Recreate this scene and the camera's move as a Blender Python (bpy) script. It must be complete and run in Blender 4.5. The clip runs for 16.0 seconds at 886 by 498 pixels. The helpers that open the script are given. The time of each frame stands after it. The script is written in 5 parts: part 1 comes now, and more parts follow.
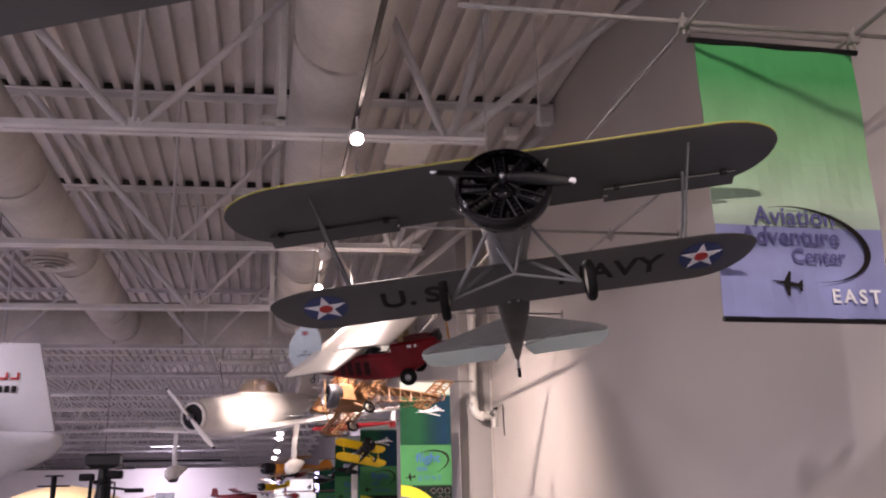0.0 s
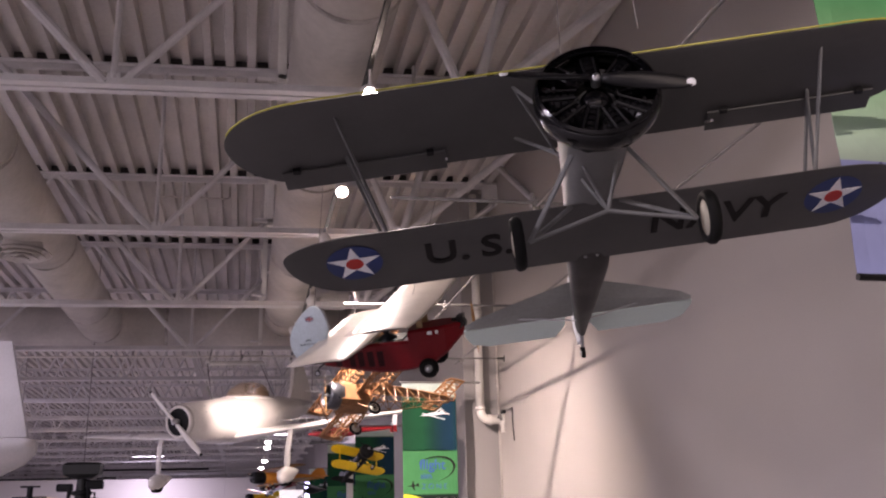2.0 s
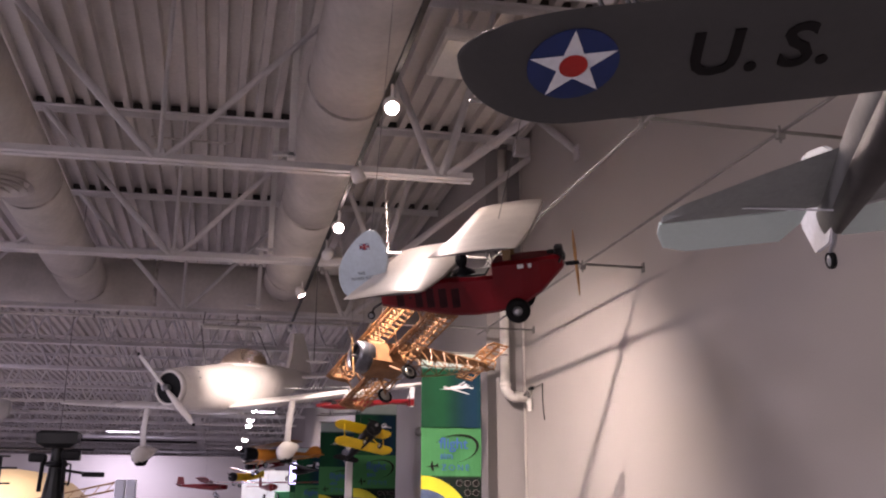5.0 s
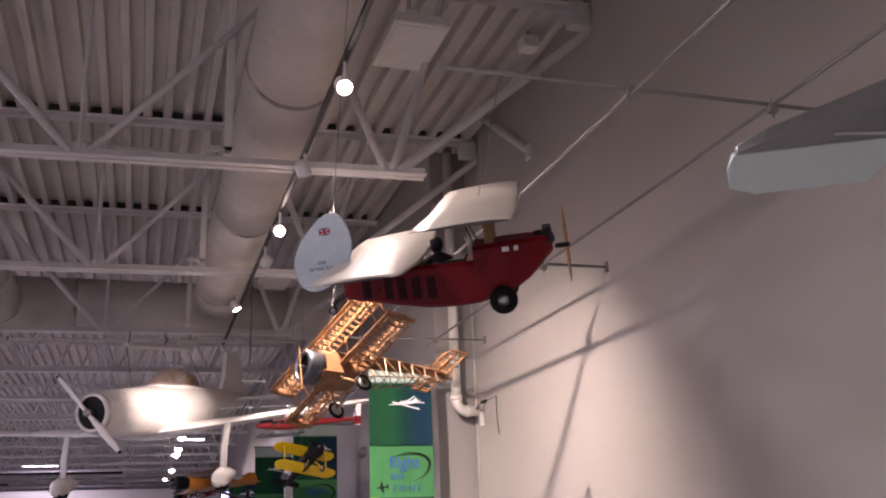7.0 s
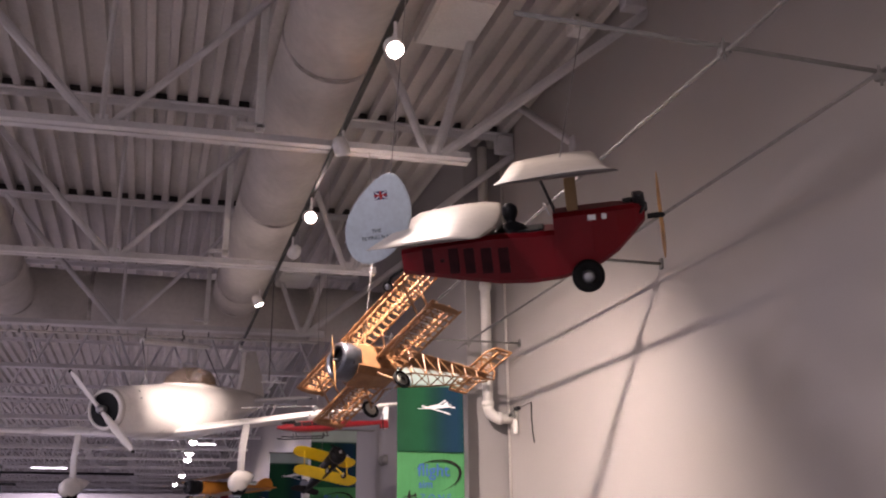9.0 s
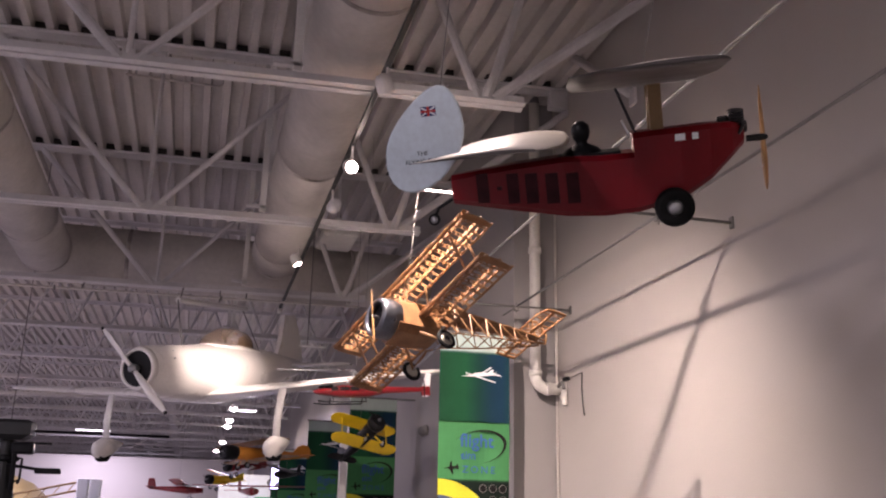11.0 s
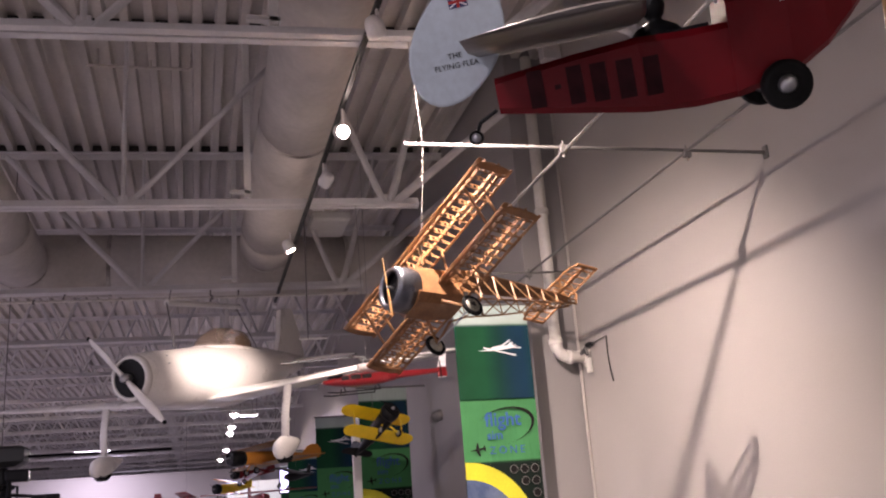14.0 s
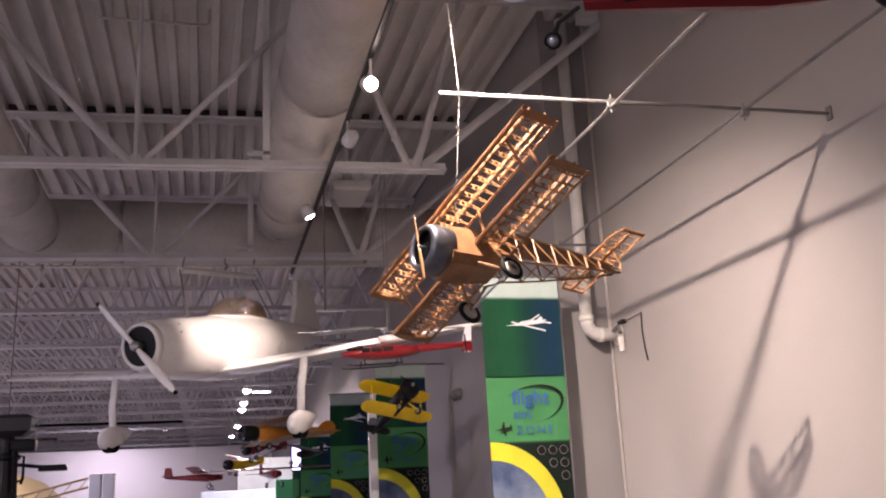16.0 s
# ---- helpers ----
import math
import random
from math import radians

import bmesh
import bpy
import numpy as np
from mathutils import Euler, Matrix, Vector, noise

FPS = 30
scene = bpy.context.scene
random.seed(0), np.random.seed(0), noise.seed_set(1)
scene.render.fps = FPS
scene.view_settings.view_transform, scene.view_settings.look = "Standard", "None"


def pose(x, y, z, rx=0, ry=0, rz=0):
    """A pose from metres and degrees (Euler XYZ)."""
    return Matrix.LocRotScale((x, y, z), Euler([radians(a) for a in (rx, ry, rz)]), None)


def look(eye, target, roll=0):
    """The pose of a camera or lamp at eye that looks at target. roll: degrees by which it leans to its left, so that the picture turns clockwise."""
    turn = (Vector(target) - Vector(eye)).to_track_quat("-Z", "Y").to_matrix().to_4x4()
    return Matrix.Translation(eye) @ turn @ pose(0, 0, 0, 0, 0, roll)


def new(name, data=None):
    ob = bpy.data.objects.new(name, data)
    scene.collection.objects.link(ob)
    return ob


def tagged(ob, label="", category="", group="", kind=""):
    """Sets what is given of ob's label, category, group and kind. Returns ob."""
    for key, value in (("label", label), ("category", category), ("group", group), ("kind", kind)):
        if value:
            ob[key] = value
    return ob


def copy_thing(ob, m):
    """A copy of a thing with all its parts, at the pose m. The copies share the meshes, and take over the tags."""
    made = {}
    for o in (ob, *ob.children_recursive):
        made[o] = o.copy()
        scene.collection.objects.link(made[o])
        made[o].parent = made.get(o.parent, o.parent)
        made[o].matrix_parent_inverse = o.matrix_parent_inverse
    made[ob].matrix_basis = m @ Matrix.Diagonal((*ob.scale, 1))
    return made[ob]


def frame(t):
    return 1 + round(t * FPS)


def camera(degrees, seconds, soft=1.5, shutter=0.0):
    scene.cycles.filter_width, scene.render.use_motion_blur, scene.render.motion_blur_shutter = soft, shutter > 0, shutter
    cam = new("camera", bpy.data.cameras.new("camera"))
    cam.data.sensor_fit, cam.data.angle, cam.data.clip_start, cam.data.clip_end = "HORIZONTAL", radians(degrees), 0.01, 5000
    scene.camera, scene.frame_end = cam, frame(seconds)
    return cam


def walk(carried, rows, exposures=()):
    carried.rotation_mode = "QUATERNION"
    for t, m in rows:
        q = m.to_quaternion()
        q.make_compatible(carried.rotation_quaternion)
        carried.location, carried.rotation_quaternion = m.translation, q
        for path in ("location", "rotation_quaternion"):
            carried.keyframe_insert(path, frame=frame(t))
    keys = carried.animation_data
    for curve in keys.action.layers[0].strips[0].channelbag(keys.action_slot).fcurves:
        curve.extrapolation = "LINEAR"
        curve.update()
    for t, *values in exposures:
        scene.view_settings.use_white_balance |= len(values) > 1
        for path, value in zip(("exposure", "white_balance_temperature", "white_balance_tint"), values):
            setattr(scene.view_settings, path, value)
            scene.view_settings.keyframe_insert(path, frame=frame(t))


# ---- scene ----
cam = camera(51.6, 16.0, soft=2.1)
PATH = [
    (0, (0.421, -0.132, 1.762), (0.795, 1.752, 2.319), -1.3),
    (0.5, (0.407, 0.075, 1.749), (0.707, 1.974, 2.3), -0.9),
    (1, (0.325, 0.285, 1.76), (0.681, 2.167, 2.334), -1.6),
    (1.5, (0.316, 0.519, 1.759), (0.721, 2.391, 2.332), -2.1),
    (2, (0.343, 0.744, 1.774), (0.747, 2.616, 2.351), -1.6),
    (2.5, (0.277, 0.939, 1.77), (0.691, 2.803, 2.365), -0.8),
    (3, (0.178, 1.133, 1.765), (0.679, 2.971, 2.372), -1.0),
    (3.5, (0.145, 1.37, 1.762), (0.648, 3.219, 2.338), -0.3),
    (4, (0.106, 1.606, 1.752), (0.552, 3.475, 2.309), 0.6),
    (4.2, (0.066, 1.704, 1.753), (0.512, 3.576, 2.296), 0.5),
    (6.3, (0.021, 2.501, 1.747), (0.502, 4.348, 2.346), -1.0),
    (6.5, (0.005, 2.551, 1.744), (0.528, 4.385, 2.348), -1.5),
    (7, (-0.01, 2.688, 1.746), (0.59, 4.5, 2.344), -2.2),
    (7.5, (0.028, 2.865, 1.748), (0.587, 4.679, 2.378), -1.6),
    (8, (0.007, 3.002, 1.748), (0.51, 4.834, 2.372), -0.7),
    (8.5, (-0.051, 3.148, 1.747), (0.486, 4.962, 2.397), -0.8),
    (9, (-0.061, 3.282, 1.742), (0.51, 5.094, 2.368), -0.6),
    (9.5, (0.005, 3.444, 1.748), (0.547, 5.271, 2.353), 0.6),
    (10, (0.038, 3.537, 1.751), (0.509, 5.391, 2.333), 2.0),
    (10.2, (0.047, 3.585, 1.746), (0.5, 5.447, 2.319), 2.4),
    (12.3, (0.066, 4.135, 1.754), (0.617, 5.969, 2.332), -0.8),
    (12.5, (0.058, 4.17, 1.742), (0.565, 6.018, 2.313), -0.6),
    (13, (0.059, 4.303, 1.744), (0.498, 6.181, 2.273), -2.4),
    (13.5, (0.04, 4.4, 1.748), (0.515, 6.273, 2.265), -4.0),
    (14, (0.04, 4.464, 1.768), (0.56, 6.316, 2.317), -4.4),
    (14.5, (0.073, 4.591, 1.765), (0.534, 6.44, 2.374), -2.9),
    (15, (0.102, 4.701, 1.75), (0.531, 6.562, 2.343), -1.8),
    (15.5, (0.092, 4.831, 1.767), (0.531, 6.707, 2.306), -1.5),
    (16, (0.04, 4.92, 1.766), (0.531, 6.789, 2.282), -2.9),
]
walk(cam, [(t, look(eye, target, roll)) for t, eye, target, roll in PATH], exposures=[(0, 1.12, 6700, 28), (1.5, 1.05, 6700, 28), (2.8, 0.97, 6700, 28), (4.0, 0.84, 6700, 28), (10, 0.82, 6700, 27), (13, 0.78, 6700, 27), (16, 0.78, 6700, 26)])

# ---- light: dim sky behind closed roof, ceiling spots on the track, gallery lamps and added fill ----
world = bpy.data.worlds.new("world")
scene.world = world
world.use_nodes = True
world.node_tree.nodes["Background"].inputs[0].default_value = (0.8, 0.82, 0.9, 1)
world.node_tree.nodes["Background"].inputs[1].default_value = 0.05


def spot(name, eye, target, watts, cone, colour=(1.0, 0.895, 0.77), radius=0.05, blend=0.6):
    lamp = bpy.data.lights.new(name, "SPOT")
    lamp.energy, lamp.color, lamp.spot_size, lamp.spot_blend = watts, colour, radians(cone), blend
    lamp.shadow_soft_size = radius
    ob = new(name, lamp)
    ob.matrix_world = look(eye, target)
    return ob


def area(name, m, watts, sx, sy, colour=(0.95, 0.93, 1.0)):
    lamp = bpy.data.lights.new(name, "AREA")
    lamp.energy, lamp.color, lamp.shape, lamp.size, lamp.size_y = watts, colour, "RECTANGLE", sx, sy
    ob = new(name, lamp)
    ob.matrix_world = m
    return ob

# ---- materials ----
def material(name, colour, rough=0.6, metal=0.0, vary=0.12, scale=3.0, grain=0.06, grain_scale=60.0, bump=0.05, second=None, coat=0.0, island=0.0, spec=0.5):
    """Paint, metal, cloth or wood: two scales of noise on the colour, noise on the gloss, a fine bump."""
    m = bpy.data.materials.new(name)
    m.use_nodes = True
    n, l = m.node_tree.nodes, m.node_tree.links
    b = n["Principled BSDF"]
    b.inputs["Roughness"].default_value, b.inputs["Metallic"].default_value = rough, metal
    b.inputs["Coat Weight"].default_value = coat
    b.inputs["Specular IOR Level"].default_value = spec
    co = n.new("ShaderNodeTexCoord")
    big, small = n.new("ShaderNodeTexNoise"), n.new("ShaderNodeTexNoise")
    big.inputs["Scale"].default_value, big.inputs["Detail"].default_value = scale, 5
    small.inputs["Scale"].default_value, small.inputs["Detail"].default_value = grain_scale, 3
    l.new(co.outputs["Object"], big.inputs["Vector"])
    l.new(co.outputs["Object"], small.inputs["Vector"])
    other = second or tuple(c * (1 - 2 * vary) for c in colour)
    mix = n.new("ShaderNodeMix")
    mix.data_type = "RGBA"
    mix.inputs["A"].default_value, mix.inputs["B"].default_value = (*colour, 1), (*other, 1)
    ramp = n.new("ShaderNodeMapRange")
    ramp.inputs["From Min"].default_value, ramp.inputs["From Max"].default_value = 0.35, 0.75
    l.new(big.outputs["Fac"], ramp.inputs["Value"])
    l.new(ramp.outputs["Result"], mix.inputs["Factor"])
    hsv = n.new("ShaderNodeHueSaturation")
    val = n.new("ShaderNodeMapRange")
    val.inputs["From Min"].default_value, val.inputs["From Max"].default_value = 0.3, 0.7
    val.inputs["To Min"].default_value, val.inputs["To Max"].default_value = 1 - grain, 1 + grain
    l.new(small.outputs["Fac"], val.inputs["Value"])
    last = val.outputs["Result"]
    if island:
        geo, mul, rng = n.new("ShaderNodeNewGeometry"), n.new("ShaderNodeMath"), n.new("ShaderNodeMapRange")
        rng.inputs["To Min"].default_value, rng.inputs["To Max"].default_value = 1 - island, 1 + island
        l.new(geo.outputs["Random Per Island"], rng.inputs["Value"])
        mul.operation = "MULTIPLY"
        l.new(last, mul.inputs[0])
        l.new(rng.outputs["Result"], mul.inputs[1])
        last = mul.outputs[0]
    l.new(last, hsv.inputs["Value"])
    l.new(mix.outputs["Result"], hsv.inputs["Color"])
    l.new(hsv.outputs["Color"], b.inputs["Base Color"])
    rr = n.new("ShaderNodeMapRange")
    rr.inputs["To Min"].default_value, rr.inputs["To Max"].default_value = max(0.02, rough - 0.12), min(1, rough + 0.12)
    l.new(big.outputs["Fac"], rr.inputs["Value"])
    l.new(rr.outputs["Result"], b.inputs["Roughness"])
    if bump:
        bp = n.new("ShaderNodeBump")
        bp.inputs["Strength"].default_value, bp.inputs["Distance"].default_value = bump, 0.004
        l.new(small.outputs["Fac"], bp.inputs["Height"])
        l.new(bp.outputs["Normal"], b.inputs["Normal"])
    return m


def glow(name, colour, strength):
    m = bpy.data.materials.new(name)
    m.use_nodes = True
    b = m.node_tree.nodes["Principled BSDF"]
    b.inputs["Base Color"].default_value = (*colour, 1)
    b.inputs["Emission Color"].default_value, b.inputs["Emission Strength"].default_value = (*colour, 1), strength
    return m


def bands(name, axis, stops, rough=0.7):
    """Printed cloth: colours that change along one axis of the cloth; stops of (metres, colour)."""
    m = bpy.data.materials.new(name)
    m.use_nodes = True
    n, l = m.node_tree.nodes, m.node_tree.links
    b = n["Principled BSDF"]
    b.inputs["Roughness"].default_value = rough
    b.inputs["Specular IOR Level"].default_value = 0.15
    co, sep = n.new("ShaderNodeTexCoord"), n.new("ShaderNodeSeparateXYZ")
    l.new(co.outputs["Object"], sep.inputs[0])
    lo, hi = stops[0][0], stops[-1][0]
    rng = n.new("ShaderNodeMapRange")
    rng.inputs["From Min"].default_value, rng.inputs["From Max"].default_value = lo, hi
    l.new(sep.outputs[axis], rng.inputs["Value"])
    ramp = n.new("ShaderNodeValToRGB")
    e = ramp.color_ramp.elements
    while len(e) < len(stops):
        e.new(0.5)
    for k, (at, colour) in enumerate(stops):
        e[k].position, e[k].color = (at - lo) / (hi - lo), (*colour, 1)
    l.new(rng.outputs["Result"], ramp.inputs["Fac"])
    noi = n.new("ShaderNodeTexNoise")
    noi.inputs["Scale"].default_value, noi.inputs["Detail"].default_value = 4.0, 6
    l.new(co.outputs["Object"], noi.inputs["Vector"])
    mix = n.new("ShaderNodeMix")
    mix.data_type = "RGBA"
    mix.blend_type = "MULTIPLY"
    mix.inputs["Factor"].default_value = 0.35
    l.new(ramp.outputs["Color"], mix.inputs["A"])
    l.new(noi.outputs["Fac"], mix.inputs["B"])
    l.new(mix.outputs["Result"], b.inputs["Base Color"])
    return m


M_WALL_GREY = material("wall_paint_grey", (0.33, 0.31, 0.305), 0.85, vary=0.04, scale=0.7, grain=0.02, grain_scale=90, bump=0.08)
M_FLUTE_SHADE = material("flute_shade", (0.075, 0.064, 0.06), 0.9)
M_WALL = material("wall_paint", (0.43, 0.398, 0.37), 0.85, vary=0.03, scale=0.7, grain=0.02, grain_scale=90, bump=0.08)
M_CEIL = material("deck_paint", (0.60, 0.56, 0.53), 0.7, vary=0.12, scale=0.8, grain=0.05, grain_scale=25)
M_STEEL = material("joist_paint", (0.66, 0.64, 0.64), 0.55, vary=0.1, scale=2.5, grain=0.05, grain_scale=40)
M_DUCT = material("duct_paint", (0.60, 0.56, 0.52), 0.85, spec=0.15, vary=0.14, scale=1.6, grain=0.05, grain_scale=18, bump=0.1)
M_SEAM = material("duct_sealant", (0.50, 0.46, 0.42), 0.8, vary=0.3, scale=5.0, second=(0.12, 0.105, 0.095), grain=0.15, grain_scale=40)
M_FLOOR = material("floor_carpet", (0.30, 0.285, 0.28), 0.9, vary=0.1, scale=2, grain=0.15, grain_scale=200)
M_ZINC = material("zinc_rod", (0.24, 0.23, 0.22), 0.6, 0.4, vary=0.1, scale=8)
M_BLACK = material("black_metal", (0.008, 0.008, 0.009), 0.4, vary=0.2, scale=8, spec=0.2)
M_WHITE = material("white_enamel", (0.78, 0.76, 0.73), 0.35, vary=0.04, scale=5)
M_PIPE = material("white_pipe", (0.74, 0.71, 0.66), 0.45, vary=0.06, scale=6)
M_GLOW = glow("lamp_glow", (1.0, 0.86, 0.74), 60.0)
M_GLOW_COOL = glow("tube_glow", (0.85, 0.85, 1.0), 4.5)


# ---- shapes ----
def link_bm(bm, name, mat, parent=None, label="", smooth=False):
    me = bpy.data.meshes.new(name)
    bmesh.ops.recalc_face_normals(bm, faces=bm.faces)
    bm.to_mesh(me)
    bm.free()
    if smooth:
        for p in me.polygons:
            p.use_smooth = len(p.vertices) < 5
    for mm in mat if isinstance(mat, (list, tuple)) else [mat]:
        me.materials.append(mm)
    ob = new(name, me)
    if parent:
        ob.parent = parent
    if label:
        tagged(ob, label)
    return ob


def part(name, bm, mat, parent, label="", smooth=False):
    return link_bm(bm, name, mat, parent, label, smooth)


def thing(name, m, label, category, group="", kind=""):
    ob = new(name)
    ob.empty_display_size = 0.1
    ob.matrix_world = m
    return tagged(ob, label, category, group, kind)


def add_box(bm, c, s, m=None, bevel=0.0):
    r = bmesh.ops.create_cube(bm, size=1.0, matrix=Matrix.Translation(c) @ Matrix.Diagonal((*s, 1)))
    vs = r["verts"]
    if bevel:
        es = list({e for v in vs for e in v.link_edges})
        out = bmesh.ops.bevel(bm, geom=es, offset=bevel, segments=2, affect="EDGES", profile=0.5)
        vs = list({v for f in out["faces"] for v in f.verts} | {v for v in vs if v.is_valid})
    if m is not None:
        bmesh.ops.transform(bm, matrix=m, verts=vs)
    return vs


def box(c, s, bevel=0.0, m=None):
    bm = bmesh.new()
    add_box(bm, c, s, m, bevel)
    return bm


def add_ring_loft(bm, rings, cap=True, closed=True):
    rows = [[bm.verts.new(p) for p in ring] for ring in rings]
    n = len(rows[0])
    for a, b in zip(rows, rows[1:]):
        for k in range(n if closed else n - 1):
            j = (k + 1) % n
            bm.faces.new((a[k], a[j], b[j], b[k]))
    if cap and closed:
        bm.faces.new(rows[0][::-1])
        bm.faces.new(rows[-1])
    return rows


def loft(rings, cap=True, closed=True):
    bm = bmesh.new()
    add_ring_loft(bm, rings, cap, closed)
    return bm


def frame_of(d):
    d = Vector(d).normalized()
    a = Vector((0, 0, 1)) if abs(d.z) < 0.9 else Vector((1, 0, 0))
    u = d.cross(a).normalized()
    return u, d.cross(u)


def add_tube(bm, pts, r, seg=8, flat=1.0):
    """A round bar or bent tube through pts; r may be a list. flat < 1 squeezes it to a streamlined strut."""
    pts = [Vector(p) for p in pts]
    rs = r if isinstance(r, (list, tuple)) else [r] * len(pts)
    rings = []
    u0 = None
    for k, p in enumerate(pts):
        d = (pts[min(k + 1, len(pts) - 1)] - pts[max(k - 1, 0)]).normalized()
        if u0 is None:
            u, v = frame_of(d)
        else:
            u = (u0 - d * u0.dot(d)).normalized()
            v = d.cross(u)
        u0 = u
        rings.append([p + (u * math.cos(a) * flat + v * math.sin(a)) * rs[k] for a in (2 * math.pi * i / seg for i in range(seg))])
    add_ring_loft(bm, rings)


def tube(pts, r, seg=8, flat=1.0):
    bm = bmesh.new()
    add_tube(bm, pts, r, seg, flat)
    return bm


def add_lathe(bm, prof, axis="y", seg=24, centre=(0, 0, 0), ring_shape=False):
    """prof: (along, radius) pairs turned round an axis. ring_shape: the profile closes on itself, with a hole through the middle."""
    if ring_shape:
        prof = list(prof) + [prof[0]]
    c = Vector(centre)
    rings = []
    for h, r in prof:
        ring = []
        for k in range(seg):
            a = 2 * math.pi * k / seg
            p, q = r * math.cos(a), r * math.sin(a)
            ring.append(c + Vector({"x": (h, p, q), "y": (p, h, q), "z": (p, q, h)}[axis]))
        rings.append(ring)
    add_ring_loft(bm, rings, cap=not ring_shape)
    if ring_shape:
        bmesh.ops.remove_doubles(bm, verts=bm.verts[:], dist=1e-6)


def lathe(prof, axis="y", seg=24, centre=(0, 0, 0), ring_shape=False):
    bm = bmesh.new()
    add_lathe(bm, prof, axis, seg, centre, ring_shape)
    return bm


AERO = [(0, 0), (0.03, 0.32), (0.1, 0.62), (0.25, 0.95), (0.4, 1.0), (0.6, 0.8), (0.8, 0.46), (1, 0.04)]


def add_wing(bm, stations, under=0.25):
    """stations: (x, y_front, y_back, z, thickness); a section with a rounded top and a flatter underside at each."""
    rings = []
    for x, yf, yb, z, th in stations:
        c = yb - yf
        top = [Vector((x, yf + c * a, z + th * b)) for a, b in AERO]
        bot = [Vector((x, yf + c * a, z - th * under * b)) for a, b in AERO[-1:0:-1]]
        rings.append(top + bot)
    add_ring_loft(bm, rings)


def wing(stations, under=0.25):
    bm = bmesh.new()
    add_wing(bm, stations, under)
    return bm


def round_tip(half, yf, yb, z, th, rise=0.0, n=7, tip=0.35, sweep=0.35, inner=0.0, side=1):
    """Stations of one wing half with an elliptic tip."""
    out = [(side * inner, yf, yb, z, th)]
    start = half - tip
    out.append((side * start, yf, yb, z + rise * start, th))
    c = yb - yf
    for k in range(1, n + 1):
        u = math.sin(math.pi / 2 * k / n)
        w = max(0.03, math.sqrt(max(0, 1 - u * u)))
        mid = yf + c * sweep
        x = start + tip * u
        out.append((side * x, mid - (mid - yf) * w, mid + (yb - mid) * w, z + rise * x, th * (0.25 + 0.75 * w)))
    return out if side > 0 else out[::-1]


def words(name, text, size, m, mat, parent=None, depth=0.0015, spacing=1.0, bold=0.0):
    """Letters in the built-in font, turned into a thin mesh that lies on its thing."""
    cu = bpy.data.curves.new(name, "FONT")
    cu.body, cu.size, cu.extrude, cu.align_x, cu.align_y, cu.space_character, cu.offset = text, size, depth, "CENTER", "CENTER", spacing, bold
    cu.resolution_u = 3
    tmp = bpy.data.objects.new(name, cu)
    scene.collection.objects.link(tmp)
    me = bpy.data.meshes.new_from_object(tmp.evaluated_get(bpy.context.evaluated_depsgraph_get()))
    bpy.data.objects.remove(tmp)
    whole = bmesh.new()
    whole.from_mesh(me)
    bpy.data.meshes.remove(me)
    # islands that lie above one another make one letter
    letters, left = [], set(whole.verts)
    while left:
        stack = [left.pop()]
        island = set(stack)
        while stack:
            for e in stack.pop().link_edges:
                for v in e.verts:
                    if v in left:
                        left.discard(v)
                        island.add(v)
                        stack.append(v)
        lo, hi = min(v.co.x for v in island), max(v.co.x for v in island)
        for k in letters:
            if min(hi, k[1]) - max(lo, k[0]) > 0.6 * min(hi - lo, k[1] - k[0]):
                k[0], k[1] = min(lo, k[0]), max(hi, k[1])
                k[2] |= island
                break
        else:
            letters.append([lo, hi, island])
    for lo, hi, island in sorted(letters, key=lambda k: k[0]):
        one = bpy.data.meshes.new("letter")
        index = {}
        pts = []
        for v in whole.verts:
            if v in island:
                index[v] = len(pts)
                pts.append(v.co[:])
        one.from_pydata(pts, [], [[index[v] for v in f.verts] for f in whole.faces if f.verts[0] in island])
        one.materials.append(mat)
        ob = new("letter", one)
        ob.parent = parent
        ob.matrix_local = m
    whole.free()


# ---- the hall ----
WALL_X, NICHE_X, JOG_Y = 3.6, 3.14, 12.62
X0, Y0, Y1, TOP = -16.0, -7.0, 80.0, 6.275


def slab(name, c, s, mat, label, cat):
    ob = link_bm(box(c, s), name, mat)
    return tagged(ob, label, cat, kind="structure")


# unseen floor and west, south and north walls, added to close the room
slab("floor", ((X0 + 4) / 2, (Y0 + Y1) / 2, -0.1), (20.4, Y1 - Y0 + 0.4, 0.2), M_FLOOR, "dark grey carpeted exhibition hall floor", "floor")
slab("wall_east", (WALL_X + 0.15, (Y0 + JOG_Y) / 2, 3.2), (0.3, JOG_Y - Y0, 6.4), M_WALL, "tall plain cream painted gallery wall", "wall")
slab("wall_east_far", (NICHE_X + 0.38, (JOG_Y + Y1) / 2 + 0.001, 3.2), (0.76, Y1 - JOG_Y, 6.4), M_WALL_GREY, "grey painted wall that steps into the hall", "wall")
slab("wall_west", (X0 - 0.1, (Y0 + Y1) / 2, 3.2), (0.2, Y1 - Y0, 6.4), M_WALL, "plain pale wall, unseen, added to close the hall", "wall")
slab("wall_south", ((X0 + 3.6) / 2, Y0 - 0.1, 3.2), (3.6 - X0, 0.2, 6.4), M_WALL, "plain pale wall, unseen, added to close the hall", "wall")
slab("wall_north", ((X0 + NICHE_X) / 2, Y1 + 0.1, 3.2), (NICHE_X - X0, 0.2, 6.4), M_WALL, "plain pale end wall, unseen, added to close the hall", "wall")
slab("wall_partition", (-6.6, 41.0, 1.95), (18.0, 0.15, 3.9), M_WALL, "white partition wall across the far end", "wall")

